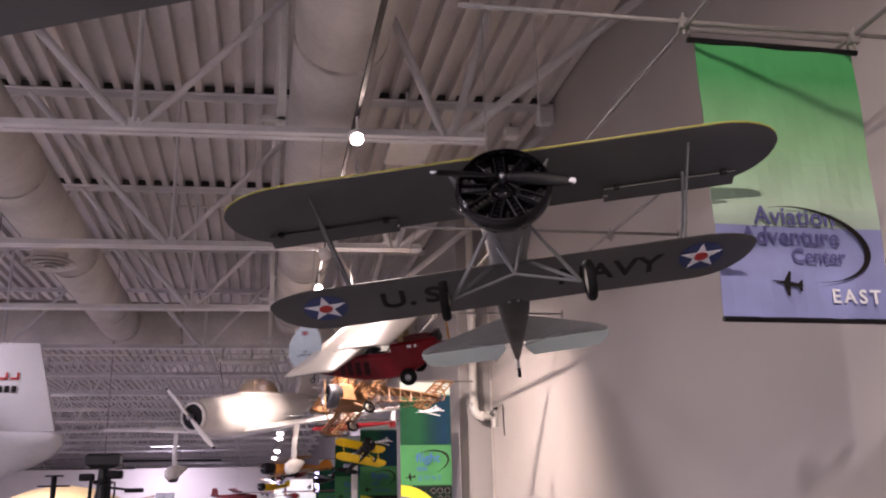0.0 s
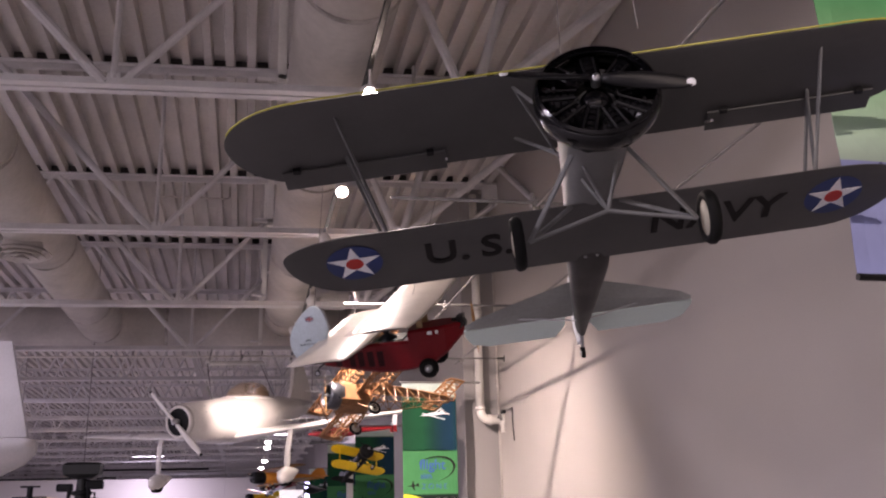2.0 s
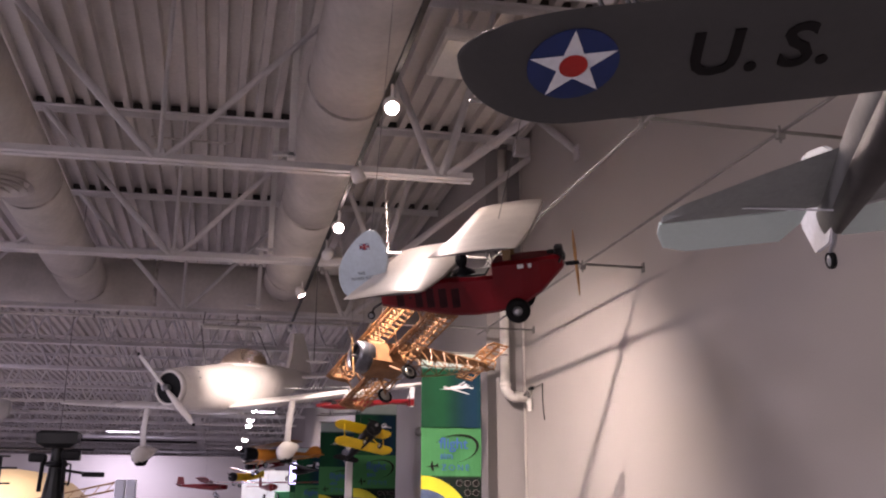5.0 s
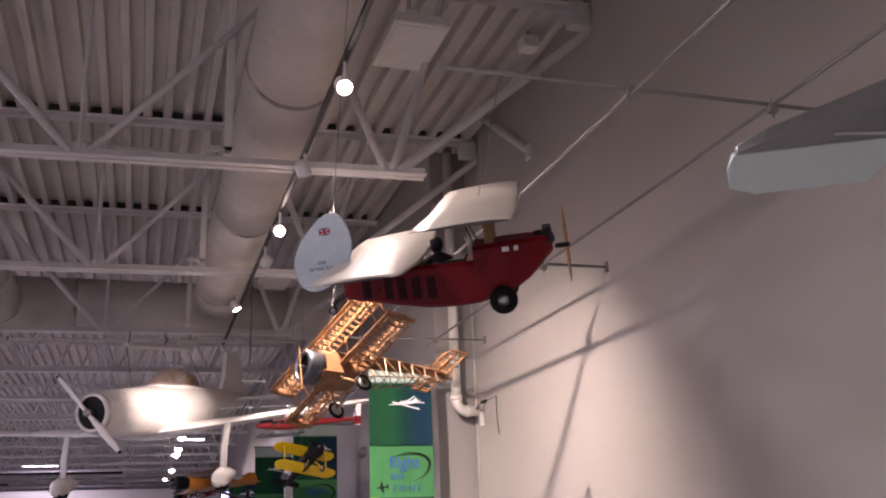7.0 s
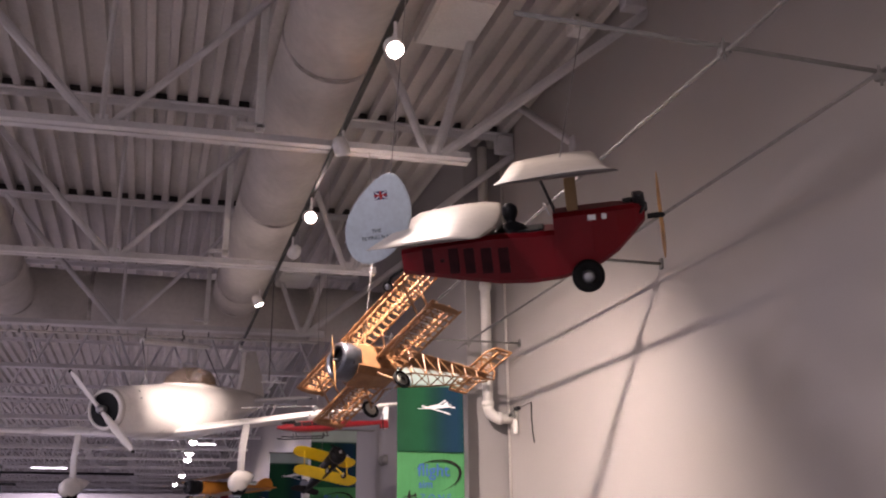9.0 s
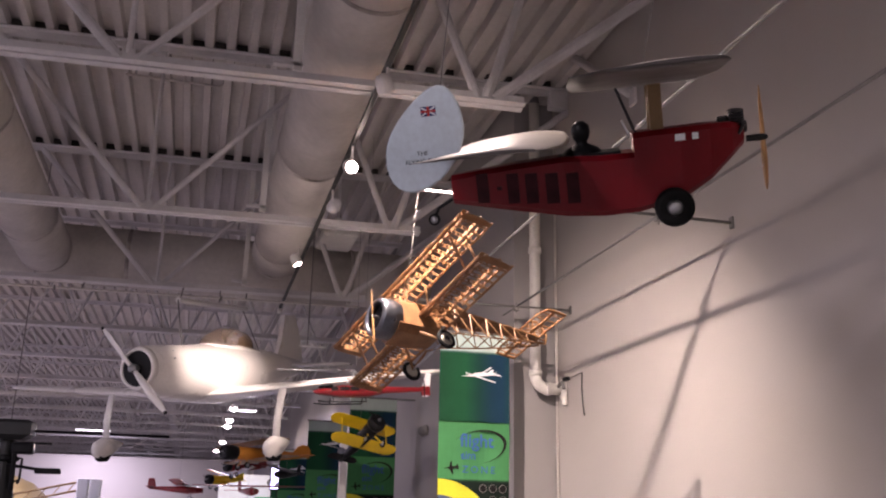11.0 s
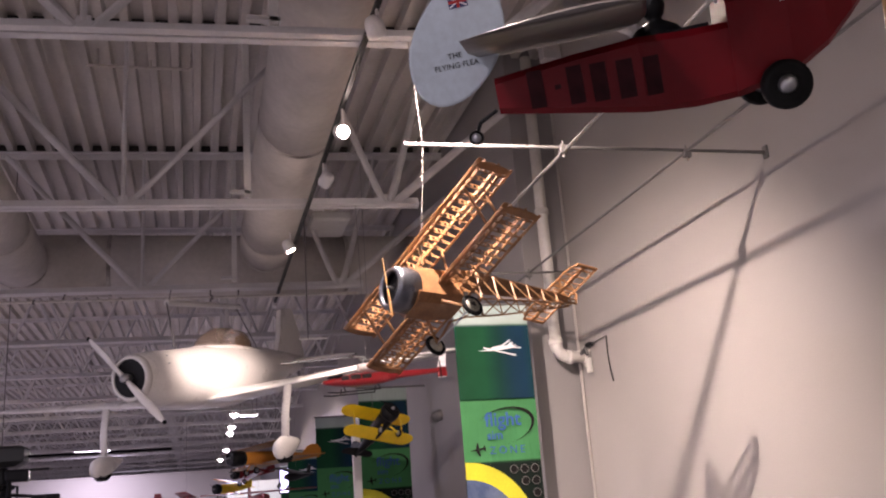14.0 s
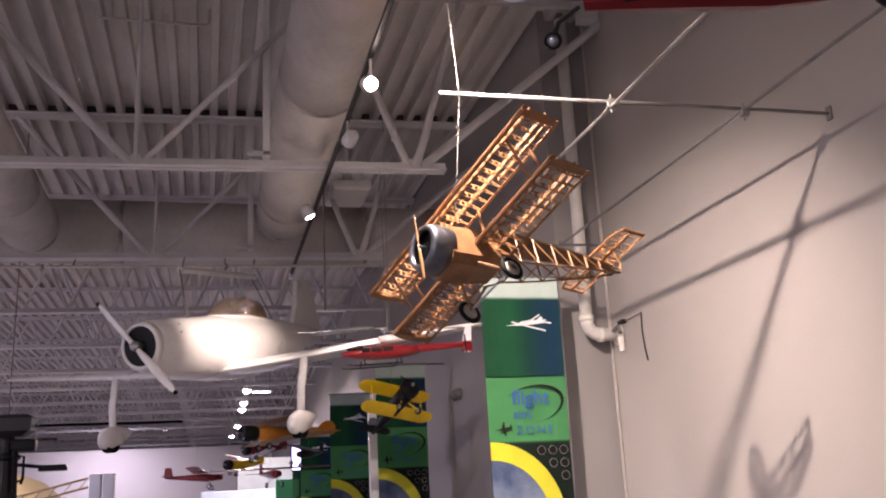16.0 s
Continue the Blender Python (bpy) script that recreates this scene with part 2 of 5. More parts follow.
# fluted steel deck, flutes along the hall
bm = bmesh.new()
pitch = 0.2146
prof = []
x = X0 - 0.3
while x < 4.1:
    prof += [(x, 0.0), (x + 0.075, 0.0), (x + 0.09, 0.1), (x + 0.1996, 0.1)]
    x += pitch
front = [bm.verts.new((px, Y0 - 0.2, TOP + pz)) for px, pz in prof]
back = [bm.verts.new((px, Y1 + 0.2, TOP + pz)) for px, pz in prof]
for k in range(len(prof) - 1):
    bm.faces.new((front[k], front[k + 1], back[k + 1], back[k]))
add_box(bm, ((X0 + 4) / 2, (Y0 + Y1) / 2, TOP + 0.22), (20.4, Y1 - Y0 + 0.4, 0.12))
tagged(link_bm(bm, "ceiling", M_CEIL), "pale painted corrugated steel roof deck", "ceiling", kind="structure")

# open-web roof joists: two angles a chord, tube webs between nodes
PANEL, NODE0, END_NODE, LOW, HIGH = 3.2, -0.58, 1.765, 4.515, 6.27


def chord(x0, x1, z, up):
    bm = bmesh.new()
    for s in (-1, 1):
        add_box(bm, ((x0 + x1) / 2, s * 0.042, z), (x1 - x0, 0.064, 0.01))
        add_box(bm, ((x0 + x1) / 2, s * 0.016, z + up * 0.035), (x1 - x0, 0.012, 0.066))
    return bm


JOIST_TURN = -3.6
joist = thing("roof_joist", pose(0, 0.27, 0, 0, 0, JOIST_TURN), "white painted open-web steel roof joist under the deck", "joist", "roof joists", "structure")
part("bottom_chord", chord(X0, 2.04, LOW, 1), M_STEEL, joist)
part("top_chord", chord(X0, WALL_X, HIGH - 0.012, -1), M_STEEL, joist)


def joist_web(foot, head, r):
    part("web", tube([(foot, 0, LOW + 0.03), (head, 0, HIGH - 0.05)], r, 8), M_STEEL, joist)


nx = NODE0
while nx > X0 + 1.8:
    joist_web(nx - 0.05, nx - PANEL / 2 + 0.03, 0.036)
    joist_web(nx + 0.05, nx + PANEL / 2 - 0.03, 0.028)
    part("web_post", tube([(nx, 0, LOW + 0.03), (nx, 0, HIGH - 0.05)], 0.022, 6), M_STEEL, joist)
    part("gusset", box((nx, 0, LOW + 0.06), (0.09, 0.02, 0.1), 0.006), M_STEEL, joist)
    nx -= PANEL
# the end panel: a steep web, a raking post and a long strut to the wall seat
joist_web(END_NODE - 0.05, NODE0 + PANEL / 2 + 0.05, 0.034)
part("web_post", tube([(END_NODE + 0.01, 0, LOW + 0.03), (END_NODE + 0.08, 0, LOW + 0.24), (END_NODE + 0.5, 0, HIGH - 0.05)], [0.042, 0.036, 0.024], 8), M_STEEL, joist)
part("end_strut", tube([(END_NODE + 0.06, 0, LOW + 0.03), (WALL_X + 0.02, 0, HIGH - 0.24)], 0.04, 8), M_STEEL, joist)
part("gusset", box((END_NODE, 0, LOW + 0.06), (0.12, 0.02, 0.1), 0.006), M_STEEL, joist)
part("wall_seat", box((WALL_X - 0.1, 0, HIGH - 0.13), (0.2, 0.12, 0.2), 0.01), M_STEEL, joist)
# dark blocks set into the flutes give the shade over the top chord
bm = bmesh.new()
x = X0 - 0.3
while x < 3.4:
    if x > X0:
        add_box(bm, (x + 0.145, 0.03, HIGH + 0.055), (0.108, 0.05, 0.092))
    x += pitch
tagged(part("flute_closures", bm, M_FLUTE_SHADE, joist, "dark blocks standing in for shade in the deck flutes"), kind="stuff")
JOISTS = [0.27 + 3.04 * k for k in range(-2, 26)]
for y in JOISTS:
    if abs(y - 0.27) > 0.01 and y < 17:
        copy_thing(joist, pose(0, y, 0, 0, 0, JOIST_TURN))
# past the cross duct the joists have a closer, lighter web
far = thing("far_roof_joist", pose(0, JOISTS[8], 0, 0, 0, JOIST_TURN), "pale steel joist with close webs in the far hall", "joist", "far roof joists", "structure")
part("bottom_chord", chord(X0, 2.6, LOW, 1), M_STEEL, far)
part("top_chord", chord(X0, NICHE_X, HIGH - 0.012, -1), M_STEEL, far)
nx = 2.4
while nx > X0 + 1.0:
    for dx in (-0.72, 0.72):
        if nx + dx < NICHE_X:
            part("web", tube([(nx, 0, LOW + 0.03), (nx + dx, 0, HIGH - 0.05)], 0.026, 6), M_STEEL, far)
    nx -= 1.44
for y in JOISTS:
    if y > JOISTS[8] + 1:
        copy_thing(far, pose(0, y, 0, 0, 0, JOIST_TURN))

# round air ducts, seamed in lengths, over the bottom chords
def duct(name, pts, r, label, first=3.02, step=3.02):
    """A straight duct in lengths, a flush sealed joint between them."""
    ob = thing(name, pose(*pts[0]), label, "duct", "air ducts", "structure")
    b = Vector(pts[1]) - Vector(pts[0])
    d, whole = b.normalized(), b.length
    cuts = [0.0]
    at = first
    while at < whole - 0.3:
        cuts.append(at)
        at += step
    cuts.append(whole)
    for p, q in zip(cuts, cuts[1:]):
        part("duct_length", tube([d * (p + 0.004), d * (q - 0.004)], r, 40), M_DUCT, ob, smooth=True)
        part("seam", tube([d * (q - 0.03), d * (q - 0.022), d * (q + 0.012), d * (q + 0.02)], [r + 0.002, r + 0.007, r + 0.007, r + 0.002], 40), M_SEAM, ob, "scuffed sealed joint", smooth=True)
    return ob


d1 = duct("air_duct", [(0.885, -6.35, 5.08), (0.885, 15.45, 5.08)], 0.335, "large round painted air duct with scuffed joints")
part("end_cap", lathe([(0, 0.335), (0.1, 0.328), (0.2, 0.29), (0.28, 0.2), (0.31, 0.05)], "y", 40, (0, 21.8, 0)), M_DUCT, d1, smooth=True)
d2 = duct("air_duct", [(-2.05, -6.35, 5.08), (-2.05, 16.2, 5.08)], 0.33, "large round painted air duct with scuffed joints")
duct("air_duct", [(X0 + 0.3, 16.55, 5.12), (NICHE_X - 0.02, 16.55, 5.12)], 0.4, "round painted cross duct joining the long ducts", 2.6, 3.02)
dif = thing("ceiling_diffuser", pose(-2.08, 10.83, 4.66), "round louvred air diffuser under a duct", "air diffuser")
for k, (r, z) in enumerate(((0.30, 0.0), (0.24, -0.03), (0.17, -0.05), (0.09, -0.065))):
    part("ring", lathe([(z, r), (z + 0.012, r), (z + 0.05, r - 0.05), (z + 0.045, r - 0.055)], "z", 32, ring_shape=True), M_DUCT, dif)
part("neck", tube([(0, 0, 0.02), (0, 0, 0.2)], 0.2, 24), M_DUCT, dif)

# lighting track along the hall and its spot heads
track = thing("light_track", pose(1.03, 0, 4.465), "dark lighting track slung under the roof joists", "track")
part("rail", box((-0.03, 4.6, 0), (0.035, 22.76, 0.03), 0.004), M_BLACK, track)
part("end_feed", box((-0.03, 15.98, -0.02), (0.05, 0.14, 0.07), 0.01), M_WHITE, track)
for y in JOISTS:
    if Y0 < y < 16.5:
        part("hanger", tube([(-0.03, y - 0.063, 0.015), (-0.03, y - 0.063, 0.1)], 0.012, 6), M_STEEL, track)


def spot_head(y, aim, glowing=True, x=1.0, z=4.28):
    eye = Vector((x, y, z))
    m = look(eye, aim)
    ob = thing("track_spotlight", Matrix.Translation(eye), "white track spotlight head, switched on" if glowing else "white track spotlight head turned to the wall", "spotlight", "track spotlights")
    turn = m.to_3x3().to_4x4()
    c = part("can", lathe([(0.0, 0.052), (0.02, 0.056), (0.08, 0.052), (0.11, 0.038), (0.12, 0.015)], "z", 20), M_WHITE, ob, smooth=True)
    c.matrix_local = turn
    g = part("bulb", lathe([(-0.006, 0.016), (-0.002, 0.042), (0.003, 0.044)], "z", 20), M_GLOW, ob, "bright lamp face")
    g.matrix_local = turn
    part("stem", tube([(0, 0, 0.07), (0.0, 0, 0.175)], 0.009, 6), M_WHITE, ob)
    part("yoke", tube([(0, 0, 0.02), (0.0, 0.0, 0.09)], 0.012, 6), M_WHITE, ob)
    d = (Vector(aim) - eye).normalized()
    return eye + d * 0.03


# the head at y -1.2 is unseen, added to light the welcome banner
SPOTS = [
    (-1.2, (2.7, 3.2, 3.2), 0, 270, 44, 1.0), (5.76, (1.2, 2.9, 2.2), 1, 45, 70, 1.0), (7.46, (1.0, 4.6, 1.6), 1, 45, 70, 1.0), (8.86, (3.0, 11.6, 0.6), 0, 570, 112, 1.0),
    (10.15, (1.42, 6.8, 2.75), 1, 105, 72, 1.0), (11.15, (0.12, 14.6, 3.2), 0, 560, 29, 1.0), (13.0, (1.75, 12.9, 2.6), 1, 115, 84, 0.92),
]
for y, aim, on, watts, cone, x in SPOTS:
    eye = spot_head(y, aim, bool(on), x)
    spot("track_lamp", eye, aim, watts, cone, radius=0.028 if y == 8.86 else 0.05, blend=0.7 if on else 1.0)
    if y == 8.86:
        spot("track_lamp_spill", eye, aim, 15, 165, radius=0.028, blend=0.6)

# ---- hanging rails beside the wall ----
RAIL1, RAIL2, RAIL_Z = 2.185, 3.02, 3.80
for x, z in ((RAIL1, RAIL_Z), (RAIL2, RAIL_Z + 0.03)):
    rail = link_bm(tube([(x, Y0 + 0.1, z), (x, 12.6, z)], 0.011, 10), "hanging_rail", M_ZINC, smooth=True)
    tagged(rail, "long round zinc rail running beside the wall", "rail", "hanging rails")


def crossbar(y, x_free, z=3.82):
    ob = thing("cross_bar", pose(0, y, z), "zinc cross bar fixed to the wall and carrying the rails", "bar", "cross bars")
    part("bar", tube([(x_free, 0, 0), (WALL_X, 0, 0.02)], 0.011, 10), M_ZINC, ob, smooth=True)
    part("wall_plate", box((WALL_X - 0.008, 0, 0.02), (0.016, 0.045, 0.085), 0.003), M_ZINC, ob)
    for x in (RAIL1, RAIL2):
        part("clamp", box((x, 0, -0.005), (0.05, 0.04, 0.055), 0.006), M_ZINC, ob)
        part("bolt", tube([(x, 0, -0.055), (x, 0, 0.05)], 0.007, 6), M_ZINC, ob)
    return ob


for y, xf in ((-2.7, 1.2), (0.3, 1.2), (3.2, 1.17), (6.285, 1.2), (9.25, 1.2), (12.2, 2.0)):
    crossbar(y, xf)


def wires(parent, spans, r=0.002):
    inv = parent.matrix_world.inverted()
    for a, b in spans:
        part("wire", tube([inv @ Vector(a), inv @ Vector(b)], r, 5), M_ZINC, parent, "thin steel suspension wire")


# drain pipe standing before the step of the wall
pipe = thing("drain_pipe", pose(3.3, 12.42, 3.07), "white drain pipe with an elbow running into the wall", "pipe")
part("riser", tube([(0, 0, 0.1), (0, 0, 3.1)], 0.055, 16), M_PIPE, pipe, smooth=True)
bend = [(0, 0, 0.12)] + [(0.12 - 0.12 * math.cos(a), 0, 0.12 - 0.12 * math.sin(a)) for a in (0.3, 0.6, 0.9, 1.2, 1.5)] + [(0.3, 0, 0)]
part("elbow", tube(bend, 0.057, 16), M_PIPE, pipe, smooth=True)
for p, q in (((0, 0, 0.12), (0, 0, 0.17)), ((0.1, 0, 0), (0.15, 0, 0)), ((0.26, 0, 0), (0.3, 0, 0)), ((0, 0, 1.4), (0, 0, 1.46))):
    part("collar", tube([p, q], 0.067, 16), M_PIPE, pipe, smooth=True)
part("flange", lathe([(0.285, 0.1), (0.3, 0.1)], "x", 20), M_PIPE, pipe)
part("test_valve", tube([(0.22, -0.06, 0.02), (0.22, -0.16, 0.05), (0.22, -0.2, -0.02)], 0.018, 8), M_ZINC, pipe)
part("drip_stub", tube([(0.26, -0.12, -0.04), (0.26, -0.12, -0.17)], 0.028, 10), M_PIPE, pipe)
cond = thing("wall_conduit", pose(3.585, 12.56, 0), "thin grey conduit running up the wall corner", "conduit")
part("conduit", tube([(0, 0, 1.2), (0, 0, 6.2)], 0.014, 8), M_DUCT, cond)
bell = thing("wall_sensor", pose(WALL_X, 12.25, 3.16), "small dark sensor on the wall with a loose wire", "sensor")
part("sensor_body", box((-0.02, 0.05, 0), (0.04, 0.12, 0.035), 0.006), M_BLACK, bell)
part("arm", tube([(-0.015, 0, 0.0), (-0.015, -0.33, 0.01)], 0.006, 6), M_ZINC, bell)
part("cable", tube([(-0.015, -0.33, 0.01), (-0.012, -0.31, -0.15), (-0.012, -0.33, -0.3), (-0.012, -0.36, -0.4)], 0.006, 6), M_BLACK, bell)
fix = thing("wall_sprinkler_bell", pose(NICHE_X, 16.3, 2.98), "dark double alarm bell on the far wall", "alarm bell")
for dy in (-0.1, 0.1):
    part("bell", lathe([(0, 0.07), (-0.03, 0.075), (-0.07, 0.05), (-0.09, 0.01)], "x", 16, (0, dy, 0)), M_ZINC, fix)
part("bracket", box((-0.015, 0, -0.03), (0.03, 0.26, 0.06), 0.005), M_BLACK, fix)


# flat square panel light fixtures, modelled without a glow
def panel_light(x, y, z):
    ob = thing("ceiling_speaker_box", pose(x, y, z), "white flat square box slung under the joists", "ceiling box", "ceiling boxes")
    part("housing", box((0, 0, 0), (0.46, 0.74, 0.1), 0.02), M_WHITE, ob)
    part("face", box((0, 0, -0.055), (0.4, 0.68, 0.012), 0.004), M_WHITE, ob)
    part("bracket", box((0, 0, 0.16), (0.1, 0.14, 0.24), 0.01), M_WHITE, ob)
    part("drop", tube([(0, 0, 0.26), (0, 0, TOP - z)], 0.02, 8), M_STEEL, ob)


panel_light(1.88, 9.05, 5.6)
panel_light(1.88, 2.95, 5.6)
panel_light(1.62, 15.3, 5.3)
for y in JOISTS:
    if -3 < y < 22:
        st = thing("joist_stay", pose(0.49, y, 0), "white steel stay from a joist to the deck beside the duct", "stay", "joist stays", "structure")
        part("angle", box((0, 0.05, 5.43), (0.06, 0.05, 1.6), 0.004), M_WHITE, st)
        part("foot", box((-0.06, 0.05, 4.68), (0.2, 0.05, 0.03)), M_STEEL, st)

sp = thing("sprinkler_pipe", pose(0, 15.32, 4.37, 0, 0, JOIST_TURN), "thin pale sprinkler pipe slung under a joist", "pipe")
part("pipe", tube([(X0 + 0.5, 0, 0), (1.95, 0, 0.02)], 0.016, 8), M_PIPE, sp, smooth=True)
for x in (-13.5, -10.5, -7.5, -4.6, -1.75, 0.22):
    part("sprinkler_head", lathe([(-0.012, 0.012), (0.0, 0.02), (0.03, 0.018), (0.045, 0.008)], "z", 10, (x, 0, 0)), M_ZINC, sp, "dark sprinkler head")
    part("pipe_hanger", tube([(x + 0.3, 0, 0), (x + 0.3, 0.3, 0.24)], 0.008, 6), M_ZINC, sp)
hang = thing("hanging_bracket", pose(1.29, 14.98, 3.8), "zinc rod with a short cross bar, hanging empty", "bracket")
part("rod", tube([(0, 0, -0.01), (0, 0, 2.44)], 0.009, 8), M_ZINC, hang)
part("bar", tube([(-0.1, 0, 0), (0.22, 0, 0)], 0.012, 8), M_WHITE, hang)

# ---- banners ----
def cloth(w, h, sag=0.01, nx=14, nz=18):
    """A hanging cloth w wide and h long from its top edge, with soft folds and a hem."""
    bm = bmesh.new()
    grid = [[bm.verts.new((w * (i / nx - 0.5), sag * math.sin(i * 1.1) * (j / nz) + 0.006 * math.sin(j * 0.8 + i), -h * j / nz)) for i in range(nx + 1)] for j in range(nz + 1)]
    for j in range(nz):
        for i in range(nx):
            bm.faces.new((grid[j][i], grid[j][i + 1], grid[j + 1][i + 1], grid[j + 1][i]))
    ret = bmesh.ops.extrude_face_region(bm, geom=bm.faces[:])
    for v in (g for g in ret["geom"] if isinstance(g, bmesh.types.BMVert)):
        v.co.y += 0.003
    return bm


def flat(pts, depth=0.0015):
    """A flat printed shape from its outline (x, z), facing the viewer along -y."""
    bm = bmesh.new()
    f = bm.faces.new([bm.verts.new((x, 0, z)) for x, z in pts])
    r = bmesh.ops.extrude_face_region(bm, geom=[f])
    for v in (g for g in r["geom"] if isinstance(g, bmesh.types.BMVert)):
        v.co.y += depth
    bmesh.ops.triangulate(bm, faces=[q for q in bm.faces if len(q.verts) > 4])
    return bm


def swoosh(rx, rz, a0, a1, w, n=40):
    """A crescent stroke along an ellipse, widest near its turn."""
    outer, inner = [], []
    for k in range(n + 1):
        u = k / n
        a = radians(a0 + (a1 - a0) * u)
        t = w * math.sin(math.pi * min(1, u * 1.02)) ** 1.3 + 0.0015
        outer.append((rx * math.cos(a), rz * math.sin(a)))
        inner.append(((rx - t) * math.cos(a), (rz - t * 0.6) * math.sin(a)))
    return outer, inner


def strip(outer, inner):
    bm = bmesh.new()
    o = [bm.verts.new((x, 0, z)) for x, z in outer]
    i = [bm.verts.new((x, 0, z)) for x, z in inner]
    for k in range(len(o) - 1):
        bm.faces.new((o[k], o[k + 1], i[k + 1], i[k]))
    r = bmesh.ops.extrude_face_region(bm, geom=bm.faces[:])
    for v in (g for g in r["geom"] if isinstance(g, bmesh.types.BMVert)):
        v.co.y += 0.0015
    return bm


PLANE = [(-0.5, 0.0), (-0.12, 0.06), (0.02, 0.45), (0.09, 0.44), (0.08, 0.07), (0.32, 0.06), (0.4, 0.2), (0.46, 0.19), (0.44, 0.03), (0.5, 0.0), (0.44, -0.04), (0.46, -0.2), (0.4, -0.2), (0.32, -0.07), (0.08, -0.08), (0.09, -0.46), (0.02, -0.46), (-0.12, -0.07)]
FLYER = [(-0.5, 0.0), (-0.2, 0.03), (-0.1, 0.12), (0.1, 0.15), (0.25, 0.1), (0.35, 0.24), (0.42, 0.24), (0.4, 0.08), (0.5, 0.1), (0.5, 0.05), (0.38, 0.02), (0.45, -0.06), (0.1, -0.09), (-0.15, -0.07)]

M_INK_BLUE = material("ink_blue", (0.03, 0.12, 0.34), 0.6, vary=0.1)
M_INK_DARK = material("ink_dark", (0.011, 0.009, 0.009), 0.7, vary=0.1, spec=0.2)
M_INK_PURPLE = material("ink_purple", (0.10, 0.10, 0.26), 0.6, vary=0.1)
M_INK_WHITE = material("ink_white", (0.8, 0.82, 0.85), 0.6, vary=0.05)
M_INK_YELLOW = material("ink_yellow", (0.72, 0.68, 0.03), 0.6, vary=0.1)
M_EAST = bands("east_cloth", 2, [(-1.3, (0.30, 0.34, 0.62)), (-0.872, (0.33, 0.37, 0.64)), (-0.87, (0.48, 0.62, 0.50)), (-0.5, (0.25, 0.50, 0.27)), (-0.15, (0.05, 0.30, 0.10)), (0.0, (0.06, 0.36, 0.12))])
M_SIM = bands("sim_cloth", 2, [(-4.0, (0.01, 0.015, 0.01)), (-1.36, (0.01, 0.02, 0.015)), (-1.355, (0.07, 0.30, 0.11)), (-0.84, (0.065, 0.27, 0.10)), (-0.835, (0.006, 0.055, 0.03)), (-0.5, (0.008, 0.07, 0.035)), (-0.19, (0.008, 0.09, 0.06)), (-0.17, (0.55, 0.68, 0.62)), (0.0, (0.60, 0.72, 0.66))])
M_SIM_SKY = bands("sim_sky", 0, [(-0.34, (0.008, 0.07, 0.03)), (-0.1, (0.008, 0.085, 0.035)), (0.04, (0.007, 0.05, 0.04)), (0.16, (0.008, 0.04, 0.07)), (0.26, (0.008, 0.04, 0.08)), (0.34, (0.007, 0.05, 0.06))])
M_SIM_BLUE = material("sim_blue", (0.02, 0.05, 0.14), 0.7, vary=0.3, second=(0.30, 0.36, 0.46), scale=3)
UPRIGHT = Matrix.Rotation(radians(90), 4, "X")

# welcome banner with a swoosh and a small aircraft
ban = thing("welcome_banner", pose(2.68, 3.3, 3.80), "green and lilac cloth banner hanging from the rails", "banner")
part("cloth", cloth(0.79, 1.28, 0.004), M_EAST, ban)
part("top_pole", tube([(-0.43, 0, 0.0), (0.42, 0, 0.0)], 0.014, 10), M_BLACK, ban)
part("bottom_pole", tube([(-0.40, 0, -1.285), (0.42, 0, -1.285)], 0.012, 10), M_BLACK, ban)
part("carrier", tube([(-0.47, 0, 0.055), (0.44, 0, 0.06)], 0.012, 10), M_ZINC, ban)
for x in (-0.42, 0.38):
    part("ring", tube([(x, 0, 0.0), (x, 0, 0.06)], 0.007, 6), M_ZINC, ban)
for s, size, x, z, mat in (("Aviation", 0.115, -0.03, -0.835, M_INK_PURPLE), ("Adventure", 0.108, -0.06, -0.925, M_INK_PURPLE), ("Center", 0.088, 0.06, -1.01, M_INK_PURPLE), ("EAST", 0.085, 0.215, -1.185, M_INK_WHITE)):
    words("lettering", s, size, Matrix.Translation((x, -0.022, z)) @ UPRIGHT, mat, ban, spacing=1.35 if s == "EAST" else 1.0, bold=0.0015)
o_, i_ = swoosh(0.31, 0.165, 125, -80, 0.032)
w = part("swoosh", strip(o_, i_), M_INK_DARK, ban, "dark curved flight trail")
w.matrix_local = pose(0.005, -0.024, -0.955, 0, 8, 0)
w = part("printed_aircraft", flat([(x * 0.15, z * 0.12) for x, z in PLANE]), M_INK_DARK, ban, "small dark printed aircraft")
w.matrix_local = pose(-0.1, -0.022, -1.13, 0, 8, 0)


